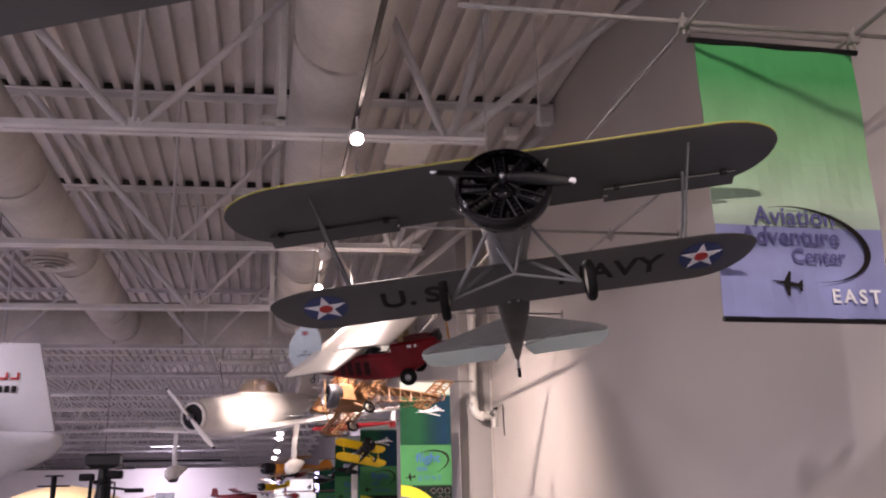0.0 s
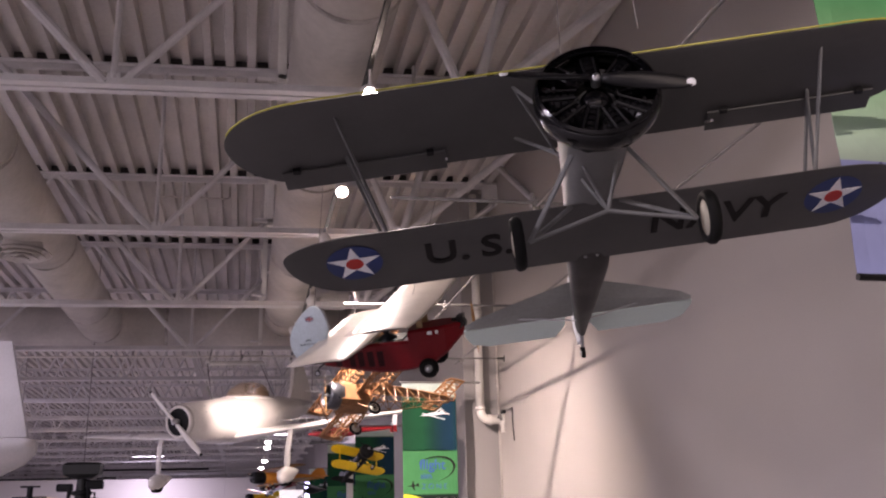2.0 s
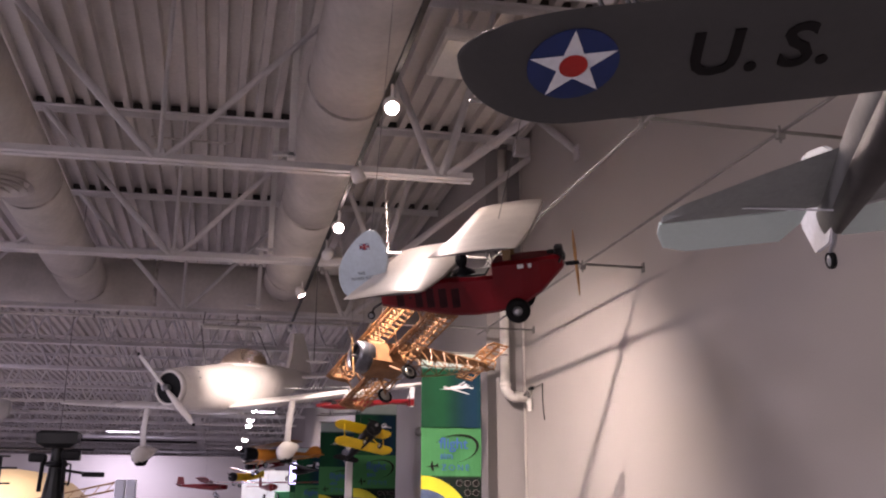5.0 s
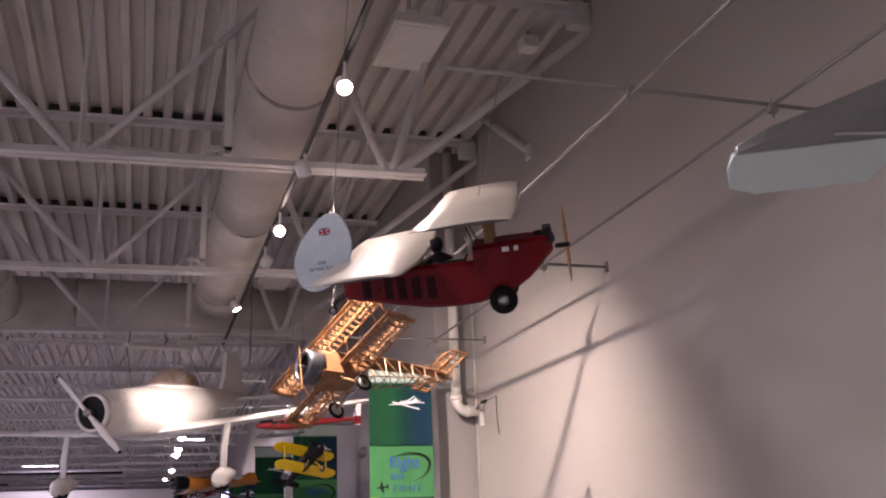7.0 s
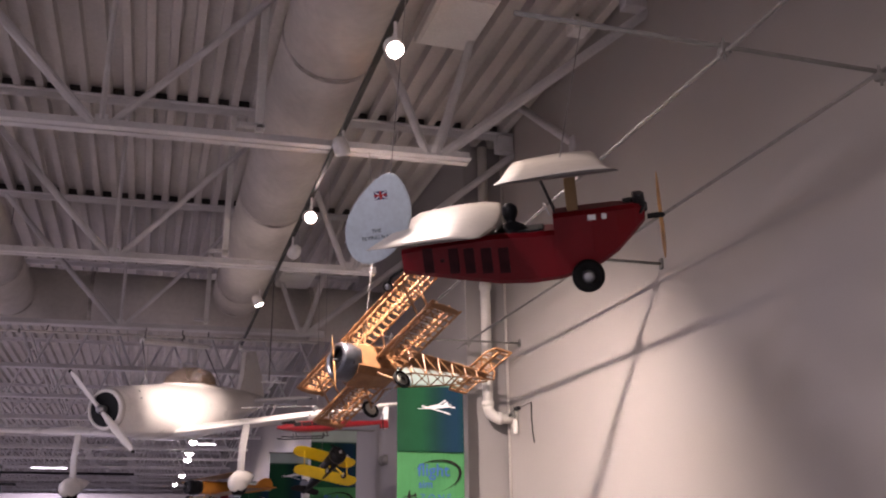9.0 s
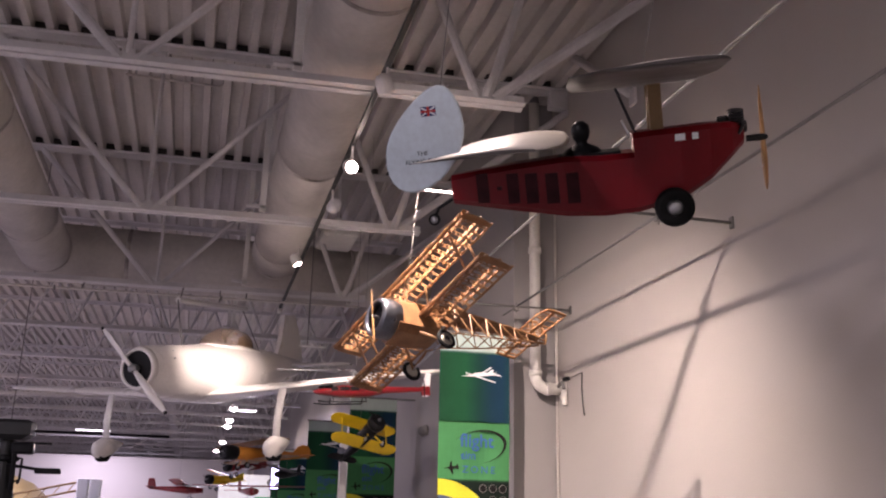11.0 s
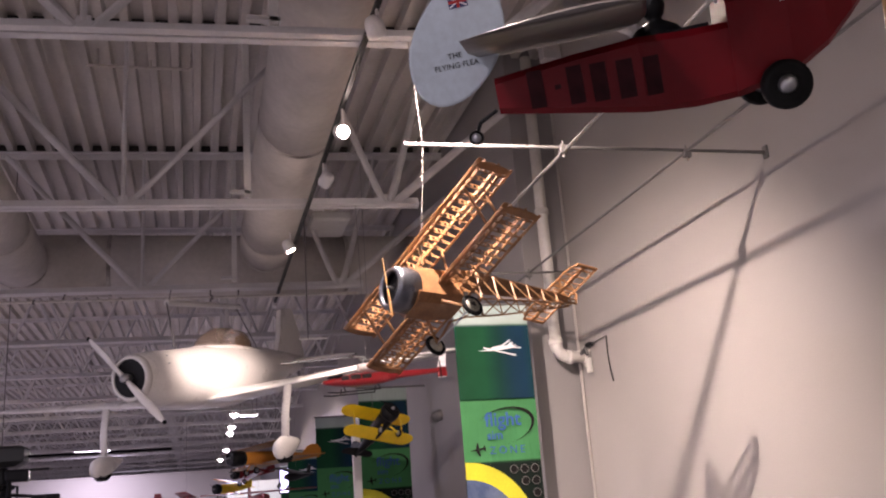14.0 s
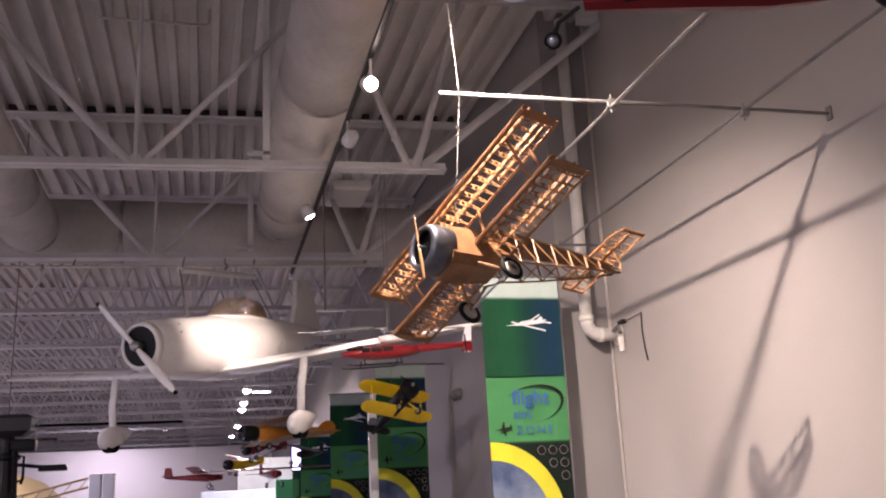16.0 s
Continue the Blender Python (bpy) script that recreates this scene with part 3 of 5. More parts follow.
def sim_banner(x, y, z, width=0.68):
    long = z - 0.012
    ob = thing("simulator_banner", pose(x, y, z), "tall green and blue cloth banner with a flight swoosh", "banner", "simulator banners")
    part("cloth", cloth(width, long, 0.006), M_SIM, ob)
    part("top_pole", tube([(-width / 2 - 0.03, 0, 0), (NICHE_X - x + 0.06, 0, 0)], 0.013, 8), M_ZINC, ob)
    b = part("sky_print", flat([(width * a, c) for a, c in ((-0.49, -0.2), (0.49, -0.2), (0.49, -0.832), (-0.49, -0.832))]), M_SIM_SKY, ob, "printed blue sky")
    b.matrix_local = pose(0, -0.018, 0)
    p = part("printed_flyer", flat([(a * 0.36, c * 0.17) for a, c in FLYER]), M_INK_WHITE, ob, "white printed aircraft")
    p.matrix_local = pose(0.03, -0.022, -0.40, 0, -6, 0)
    for bx, bz, bw, tilt in ((0.05, -0.425, 0.3, 14), (0.08, -0.37, 0.17, -32), (0.2, -0.39, 0.1, 8)):
        q = part("printed_wing", box((0, 0, 0), (bw, 0.0015, 0.012)), M_INK_WHITE, ob, "white printed wing")
        q.matrix_local = pose(bx, -0.0225, bz, 0, tilt, 0)
    words("lettering", "flight", 0.165, Matrix.Translation((0.02, -0.022, -1.01)) @ UPRIGHT, M_INK_BLUE, ob, bold=0.002)
    words("lettering", "sim", 0.105, Matrix.Translation((-0.06, -0.022, -1.14)) @ UPRIGHT, M_INK_BLUE, ob, bold=0.001)
    words("lettering", "ZONE", 0.09, Matrix.Translation((0.04, -0.022, -1.265)) @ UPRIGHT, M_INK_BLUE, ob, spacing=1.5)
    oo, ii = swoosh(0.27, 0.15, 140, -95, 0.03)
    q = part("swoosh", strip(oo, ii), M_INK_DARK, ob, "dark curved flight trail")
    q.matrix_local = pose(0.04, -0.023, -1.06, 0, -12, 0)
    q = part("printed_aircraft", flat([(a * 0.15, c * 0.12) for a, c in PLANE]), M_INK_DARK, ob, "small dark printed aircraft")
    q.matrix_local = pose(-0.22, -0.022, -1.25, 0, -8, 0)
    oo = [(-0.34 + 0.60 * math.sin(radians(a)), -2.0 + 0.65 * math.cos(radians(a))) for a in range(0, 96, 5)]
    ii = [(-0.34 + 0.475 * math.sin(radians(a)), -2.0 + 0.51 * math.cos(radians(a))) for a in range(0, 96, 5)]
    q = part("yellow_arc", strip(oo, ii), M_INK_YELLOW, ob, "broad printed yellow arc")
    q.matrix_local = pose(0, -0.02, 0)
    q = part("blue_field", strip(ii, [(-0.34, -2.0 - 0.001 * k) for k in range(len(ii))]), M_SIM_BLUE, ob, "dark blue field under the arc")
    q.matrix_local = pose(0, -0.019, 0)
    for k in range(16):
        cx, cz = -0.01 + 0.094 * (k % 4), -1.425 - 0.1 * (k // 4)
        if (cx + 0.34) ** 2 + (cz + 2.0) ** 2 < 0.69 ** 2:
            continue
        dial = part("printed_dial", lathe([(-0.004, 0.036), (0.0, 0.036)], "y", 16, (0, 0, 0)), M_ZINC, ob)
        dial.matrix_local = pose(cx, -0.016, cz)
        dd = part("dial_face", lathe([(-0.006, 0.031), (-0.003, 0.031)], "y", 16), M_INK_DARK, ob)
        dd.matrix_local = pose(cx, -0.016, cz)
    return ob


sim_banner(2.54, 12.0, 3.49)
sim_banner(2.53, 17.0, 3.31 + 0.17)
sim_banner(2.30, 20.0, 3.43)
sim_banner(2.2, 24.0, 3.2)
sim_banner(2.30, 27.0, 3.1)
col = thing("white_post", pose(2.03, 16.4, 0), "slim white square post beside the banners", "post")
part("shaft", box((0, 0, 1.42), (0.1, 0.1, 2.84), 0.008), M_WHITE, col)
part("base", box((0, 0, 0.02), (0.2, 0.2, 0.04), 0.006), M_WHITE, col)

# ---- model materials ----
M_COWLBLACK = material("gloss_black", (0.004, 0.004, 0.005), 0.14, vary=0.2, scale=10, spec=0.35)
M_STRUT = material("strut_grey", (0.11, 0.112, 0.112), 0.55, vary=0.1)
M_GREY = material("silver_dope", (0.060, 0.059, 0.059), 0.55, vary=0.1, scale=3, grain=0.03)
M_PALE = material("pale_dope", (0.60, 0.65, 0.65), 0.5, vary=0.06, scale=4, grain=0.02)
M_ELEV = material("elevator_pale", (0.70, 0.84, 0.80), 0.6, vary=0.02, grain=0.02)
M_LEMON = material("lemon_yellow", (0.84, 0.57, 0.012), 0.4, vary=0.08, scale=8)
M_TAILGREY = material("tail_grey", (0.30, 0.315, 0.305), 0.45, vary=0.1, scale=5)
M_COWLMETAL = material("dull_cowl", (0.20, 0.21, 0.24), 0.32, 0.85, vary=0.2, scale=12)
M_SHEET = material("balsa_sheet", (0.27, 0.125, 0.048), 0.55, vary=0.25, scale=10, grain=0.2, grain_scale=90)
M_YELLOW = material("chrome_yellow", (0.38, 0.36, 0.05), 0.45, vary=0.05)
M_TYRE = material("tyre_rubber", (0.008, 0.008, 0.008), 0.7, vary=0.2, spec=0.15)
M_ALU = material("bare_aluminium", (0.48, 0.49, 0.51), 0.3, 0.9, vary=0.1, scale=9)
M_HUB = material("hub_cream", (0.42, 0.39, 0.31), 0.45, vary=0.08)
M_NAVY = material("insignia_blue", (0.012, 0.03, 0.13), 0.5, vary=0.1)
M_REDPAINT = material("insignia_red", (0.45, 0.02, 0.015), 0.5, vary=0.1)
M_RED = material("fuselage_red", (0.165, 0.002, 0.006), 0.45, vary=0.14, scale=5, grain=0.04, spec=0.25)
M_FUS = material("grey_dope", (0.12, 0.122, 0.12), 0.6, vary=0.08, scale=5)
M_BELLY = material("belly_dark", (0.045, 0.041, 0.039), 0.5, vary=0.2, scale=9)
M_WING_SHADE = material("wing_under_shade", (0.055, 0.047, 0.043), 0.4, vary=0.12, scale=6)
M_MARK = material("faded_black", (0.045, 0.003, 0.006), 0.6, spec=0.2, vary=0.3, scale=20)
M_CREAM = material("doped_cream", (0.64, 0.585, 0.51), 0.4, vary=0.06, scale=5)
M_FIN = material("doped_pale_blue", (0.50, 0.59, 0.64), 0.45, vary=0.05, scale=5)
M_BALSA = material("balsa_wood", (0.265, 0.125, 0.047), 0.6, vary=0.14, scale=14, grain=0.12, grain_scale=120, island=0.2)
M_PROPWOOD = material("varnished_wood", (0.42, 0.22, 0.08), 0.35, vary=0.2, scale=18)
M_BRASS = material("tan_strut", (0.30, 0.18, 0.07), 0.5, vary=0.15)
M_ENGINE = material("engine_dark", (0.03, 0.03, 0.032), 0.35, 0.4, vary=0.3, scale=14)
M_GLASS = bpy.data.materials.new("canopy_glass")
M_GLASS.use_nodes = True
g_ = M_GLASS.node_tree.nodes["Principled BSDF"]
g_.inputs["Base Color"].default_value, g_.inputs["Roughness"].default_value, g_.inputs["Transmission Weight"].default_value = (0.62, 0.5, 0.42, 1), 0.08, 0.88
M_WPLANE = material("white_gloss", (0.80, 0.765, 0.73), 0.3, vary=0.03, scale=2, coat=0.3)


def frame_matrix(rows, o):
    m = Matrix([[*r, c] for r, c in zip(rows, o)] + [[0, 0, 0, 1]])
    q = m.to_quaternion()
    return Matrix.LocRotScale(Vector(o), q, None)


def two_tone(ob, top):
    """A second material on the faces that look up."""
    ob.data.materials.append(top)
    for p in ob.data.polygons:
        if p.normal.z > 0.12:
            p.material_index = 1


def wheel(parent, c, r, w, hub_mat, name="wheel", disc=0.66):
    wh = part(name, lathe([(-w * 0.3, r * disc * 0.95), (-w * 0.5, r * 0.72), (-w * 0.5, r * 0.9), (-w * 0.2, r), (w * 0.2, r), (w * 0.5, r * 0.9), (w * 0.5, r * 0.72), (w * 0.3, r * disc * 0.95)], "x", 28), M_TYRE, parent, smooth=True)
    wh.matrix_local = Matrix.Translation(c)
    part("hub_disc", lathe([(-w * 0.55, r * 0.05), (-w * 0.52, r * 0.2), (-w * 0.36, r * disc), (w * 0.36, r * disc), (w * 0.52, r * 0.2), (w * 0.55, r * 0.05)], "x", 24), hub_mat, wh, "domed wheel disc", smooth=True)
    return wh


def blade(length, chord, thick, twist=25):
    """One blade of an airscrew along +x, tapered and twisted."""
    rings = []
    for u, c, t in ((0.06, 0.5, 1.6), (0.2, 0.75, 1.3), (0.45, 1.0, 1.0), (0.7, 0.95, 0.75), (0.88, 0.75, 0.5), (0.97, 0.45, 0.35), (1.0, 0.12, 0.2)):
        a = radians(twist * (1.6 - u))
        ring = []
        for k in range(10):
            b = 2 * math.pi * k / 10
            p, q = math.cos(b) * chord * c / 2, math.sin(b) * thick * t / 2
            ring.append(Vector((u * length, p * math.sin(a) + q * math.cos(a), p * math.cos(a) - q * math.sin(a))))
        rings.append(ring)
    return loft(rings)


def oval(y, cx, cz, w, h, n=20, p=2.0):
    """A cross-section at y: a superellipse w and h half-wide and half-high."""
    out = []
    for k in range(n):
        a = 2 * math.pi * k / n
        c, s = math.cos(a), math.sin(a)
        out.append(Vector((cx + w * math.copysign(abs(c) ** (2 / p), c), y, cz + h * math.copysign(abs(s) ** (2 / p), s))))
    return out


UNDER = Matrix(((1, 0, 0, 0), (0, -1, 0, 0), (0, 0, -1, 0), (0, 0, 0, 1)))


def disc_xy(r, n=32, depth=0.0012):
    return lathe([(0, r), (depth, r)], "z", n)


def star_xy(r, depth=0.0012):
    bm = bmesh.new()
    vs = [bm.verts.new(((r if k % 2 == 0 else r * 0.382) * math.sin(math.pi * k / 5), (r if k % 2 == 0 else r * 0.382) * math.cos(math.pi * k / 5), 0)) for k in range(10)]
    c = bm.verts.new((0, 0, 0))
    for k in range(10):
        bm.faces.new((vs[k], vs[(k + 1) % 10], c))
    r_ = bmesh.ops.extrude_face_region(bm, geom=bm.faces[:])
    for v in (g for g in r_["geom"] if isinstance(g, bmesh.types.BMVert)):
        v.co.z += depth
    return bm


# ---- grey naval biplane ----
def naval_biplane():
    m = frame_matrix(((0.9612, 0.2756, -0.012), (-0.2552, 0.9048, 0.3409), (0.1048, -0.3246, 0.94)), (1.235, 2.852, 2.923))
    ob = thing("model_biplane", m, "grey model naval biplane with black radial engine and yellow wing top", "model plane")
    ZL, ZU = -0.064, 0.24
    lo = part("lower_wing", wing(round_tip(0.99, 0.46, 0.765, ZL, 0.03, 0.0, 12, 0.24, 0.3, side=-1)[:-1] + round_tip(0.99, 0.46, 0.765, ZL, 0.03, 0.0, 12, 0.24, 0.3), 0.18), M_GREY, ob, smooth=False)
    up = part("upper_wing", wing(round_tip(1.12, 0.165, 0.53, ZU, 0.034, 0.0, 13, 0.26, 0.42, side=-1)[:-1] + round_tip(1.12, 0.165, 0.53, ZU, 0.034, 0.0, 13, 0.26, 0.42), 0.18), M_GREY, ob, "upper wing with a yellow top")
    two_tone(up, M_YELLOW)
    part("leading_edge", tube([(-0.86, 0.163, ZU + 0.006), (0.86, 0.163, ZU + 0.006)], 0.003, 8), M_YELLOW, ob, "yellow leading edge")
    for s in (-1, 1):
        arc = [(s * (0.86 + 0.26 * math.sin(a)), 0.165 + 0.153 * (1 - math.cos(a)), ZU + 0.006) for a in (0, 0.25, 0.5, 0.75, 1.0, 1.2)]
        part("tip_edge", tube(arc, 0.003, 8), M_YELLOW, ob, "yellow wing tip edge")
    for s in (-1, 1):
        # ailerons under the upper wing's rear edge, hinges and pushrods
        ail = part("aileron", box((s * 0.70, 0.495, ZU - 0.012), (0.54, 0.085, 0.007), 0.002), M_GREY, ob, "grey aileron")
        for x in (0.48, 0.92):
            part("hinge", box((s * x, 0.448, ZU - 0.016), (0.025, 0.02, 0.018), 0.003), M_BLACK, ail)
        part("pushrod", tube([(s * 0.43, 0.44, ZU - 0.06), (s * 0.43, 0.5, ZU - 0.01)], 0.004, 6), M_ALU, ob)
        for yt, yb in ((0.244, 0.50), (0.43, 0.66)):
            part("wing_strut", tube([(s * 0.755, yt, ZU), (0.70 if s > 0 else -0.645, yb, ZL + 0.02)], 0.009, 8, 0.5), M_STRUT, ob, "grey streamlined wing strut")
        part("wing_strut", tube([(s * 0.75, 0.42, ZU), (0.705 if s > 0 else -0.65, 0.51, ZL + 0.03)], 0.006, 8, 0.6), M_STRUT, ob, "grey streamlined wing strut")
        # cabane
        for ya, yb in ((0.22, 0.22), (0.45, 0.36), (0.22, 0.38)):
            part("cabane_strut", tube([(s * 0.2, ya, ZU - 0.005), (s * 0.085, yb, 0.06)], 0.006, 8, 0.6), M_STRUT, ob, "grey cabane strut")
    # fuselage, tapering to a knife edge
    fus = part("fuselage", loft([oval(0.085, 0, -0.016, 0.125, 0.125), oval(0.12, 0, -0.012, 0.114, 0.114), oval(0.24, 0, -0.006, 0.104, 0.106), oval(0.36, 0, 0.005, 0.092, 0.098), oval(0.5, 0, 0.028, 0.08, 0.088), oval(0.66, 0, 0.03, 0.075, 0.09), oval(0.8, 0, 0.03, 0.07, 0.09), oval(1.05, 0, 0.045, 0.047, 0.08), oval(1.25, 0, 0.06, 0.03, 0.06), oval(1.42, 0, 0.065, 0.012, 0.045)]), M_FUS, ob, "pale grey fuselage", True)
    # belly strip in a darker grey than the fuselage
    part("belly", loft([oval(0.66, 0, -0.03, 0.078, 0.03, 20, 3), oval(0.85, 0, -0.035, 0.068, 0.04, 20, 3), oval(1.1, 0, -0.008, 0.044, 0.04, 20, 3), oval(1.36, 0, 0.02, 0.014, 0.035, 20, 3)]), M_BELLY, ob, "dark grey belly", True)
    part("headrest", loft([oval(0.62, 0, 0.11, 0.035, 0.03), oval(0.8, 0, 0.11, 0.03, 0.035), oval(1.05, 0, 0.1, 0.015, 0.02)]), M_PALE, ob, smooth=True)
    for x in (-0.02, 0.02):
        part("cover_screw", lathe([(0, 0.006), (0.004, 0.005)], "z", 8, (x, 0.74, ZL - 0.008)), M_ALU, ob)
    # ring cowl, engine, airscrew
    part("cowl", lathe([(0.035, 0.154), (0.022, 0.162), (0.027, 0.172), (0.045, 0.176), (0.07, 0.173), (0.095, 0.162), (0.095, 0.155), (0.07, 0.164), (0.045, 0.166)], "y", 36, (0, 0, -0.02), True), M_COWLBLACK, ob, "glossy black ring cowl", True)
    part("cowl_lip", lathe([(0.012, 0.160), (0.018, 0.168), (0.03, 0.168), (0.03, 0.158)], "y", 36, (0, 0, -0.02), True), M_COWLBLACK, ob, "dark cowl lip")
    eng = part("engine", lathe([(0.045, 0.014), (0.05, 0.034), (0.07, 0.045), (0.1, 0.05)], "y", 20, (0, 0, -0.02)), M_COWLBLACK, ob, "dark radial engine", True)
    for k in range(9):
        a = 2 * math.pi * k / 9
        d = Vector((math.sin(a), 0, math.cos(a)))
        bm = bmesh.new()
        for j in range(5):
            add_tube(bm, [Vector((0, 0.075, -0.02)) + d * (0.06 + 0.02 * j), Vector((0, 0.075, -0.02)) + d * (0.074 + 0.02 * j)], 0.036 - 0.0008 * j, 10)
        add_tube(bm, [Vector((0, 0.075, -0.02)) + d * 0.06, Vector((0, 0.075, -0.02)) + d * 0.16], 0.029, 8)
        part("cylinder", bm, M_COWLBLACK, eng)
        s_ = Vector((math.cos(a), 0, -math.sin(a))) * 0.014
        for q in (-1, 1):
            part("pushrod_tube", tube([Vector((0, 0.038, -0.02)) + d * 0.055 + s_ * q, Vector((0, 0.045, -0.02)) + d * 0.148 + s_ * q * 1.3], 0.0035, 6), M_BLACK, eng)
    part("carburettor", lathe([(0.06, 0.02), (0.075, 0.035), (0.12, 0.03)], "y", 12, (0.02, 0, -0.11)), M_ENGINE, eng)
    part("exhaust", tube([(-0.03, 0.08, -0.1), (-0.01, 0.09, -0.13), (0.04, 0.1, -0.12)], 0.014, 8), M_ALU, eng)
    prop = part("propeller", lathe([(-0.012, 0.004), (-0.01, 0.010), (-0.002, 0.013), (0.025, 0.014)], "y", 16, (0, 0, 0)), M_ALU, ob, "bright metal hub", True)
    for s in (0, 180):
        bl = part("blade", blade(0.262, 0.05, 0.012, -25), M_BLACK, prop, "black blade with a white tip", True)
        bl.matrix_local = pose(0, 0, 0, 0, 15 + s, 0)
        tip = part("blade_tip", blade(0.262, 0.041, 0.0135, -25), M_INK_WHITE, prop, "white painted tip", True)
        tip.data.transform(Matrix.Translation((0.238, 0, 0)) @ Matrix.Diagonal((0.1, 0.6, 0.6, 1)))
        tip.matrix_local = pose(0, 0, 0, 0, 15 + s, 0)
    # undercarriage: two vees, a spreader and the wheels
    for s in (-1, 1):
        ax = (s * 0.235, 0.295, -0.3)
        for top, r in (((s * 0.08, 0.2, -0.09), 0.012), ((s * 0.075, 0.44, -0.085), 0.009)):
            part("gear_leg", tube([top, ax], r * 0.8, 8, 0.55), M_STRUT, ob, "grey undercarriage leg")
        part("spreader_bar", tube([(0, 0.3, -0.225), ax], 0.006, 8), M_STRUT, ob)
        for q in (-1, 1):
            part("spreader_stay", tube([(q * 0.05 * s, 0.3 if q > 0 else 0.24, -0.1), (0, 0.3, -0.225)], 0.005, 8), M_STRUT, ob)
        wheel(ob, (s * 0.268, 0.295, -0.3), 0.077, 0.032, M_HUB)
    # tail
    for s in (-1, 1):
        bm = bmesh.new()
        add_ring_loft(bm, [[Vector((s * x, y, 0.09 + dz)) for x, y, dz in ((x, yf, 0.0), (x, (yf + yb) / 2, 0.009), (x, yb, 0.004), (x, yb, -0.004), (x, (yf + yb) / 2, -0.008))] for x, yf, yb in ((0.02, 1.12, 1.37), (0.2, 1.2, 1.37), (0.4, 1.30, 1.37), (0.45, 1.345, 1.37))])
        part("tailplane", bm, M_TAILGREY, ob, "dark grey tailplane")
        bm = bmesh.new()
        add_ring_loft(bm, [[Vector((s * x, y, 0.088 + dz)) for x, y, dz in ((x, 1.372, 0.005), (x, yb, 0.001), (x, yb, -0.001), (x, 1.372, -0.005))] for x, yb in ((0.05, 1.44), (0.09, 1.52), (0.36, 1.52), (0.43, 1.49), (0.456, 1.42))])
        part("elevator", bm, M_ELEV, ob, "pale blue-white elevator")
        part("tail_wire", tube([(s * 0.25, 1.34, 0.09), (s * 0.01, 1.3, 0.02)], 0.003, 5), M_ALU, ob)
    fin = [(1.18, 0.1), (1.25, 0.2), (1.33, 0.25), (1.36, 0.26), (1.36, 0.06), (1.2, 0.06)]
    rud = [(1.365, 0.265), (1.43, 0.27), (1.5, 0.22), (1.53, 0.13), (1.51, 0.03), (1.42, 0.0), (1.365, 0.02)]
    for nm, pts, mt, lb in (("fin", fin, M_PALE, "pale fin"), ("rudder", rud, M_INK_WHITE, "white rudder")):
        bm = bmesh.new()
        add_ring_loft(bm, [[Vector((x, y, z)) for y, z in pts] for x in (-0.007, 0.007)])
        part(nm, bm, mt, ob, lb)
    part("tail_skid", tube([(0, 1.33, 0.03), (0, 1.4, -0.01), (0, 1.45, -0.02)], 0.007, 8), M_ALU, ob)
    wheel(ob, (0, 1.455, -0.035), 0.024, 0.016, M_ALU, "tail_wheel")
    # markings under the lower wing and on the upper
    zu = ZL - 0.03 * 0.18 - 0.0012
    for s in (-1, 1):
        blue = part("roundel", disc_xy(0.09), M_NAVY, ob, "blue roundel with a white star")
        blue.matrix_local = Matrix.Translation((s * 0.768, 0.592, zu)) @ UNDER
        st = part("star", star_xy(0.088), M_INK_WHITE, blue, "white star")
        st.matrix_local = Matrix.Translation((0, 0, 0.002))
        rd = part("star_centre", disc_xy(0.028), M_REDPAINT, blue, "red disc")
        rd.matrix_local = Matrix.Translation((0, 0, 0.004))
    for s, x in (("U.", -0.47), ("S.", -0.308), ("NAVY", 0.395)):
        words("wing_lettering", s, 0.156, Matrix.Translation((x, 0.607, zu - 0.0005)) @ UNDER, M_INK_DARK, ob, bold=0.003, spacing=1.05)
    wires(ob, [((1.42, 2.95, 3.15), (1.5, 3.2, 3.82)), ((1.27, 3.2, 3.14), (1.27, 3.2, 3.82))])
    return ob


naval_biplane()


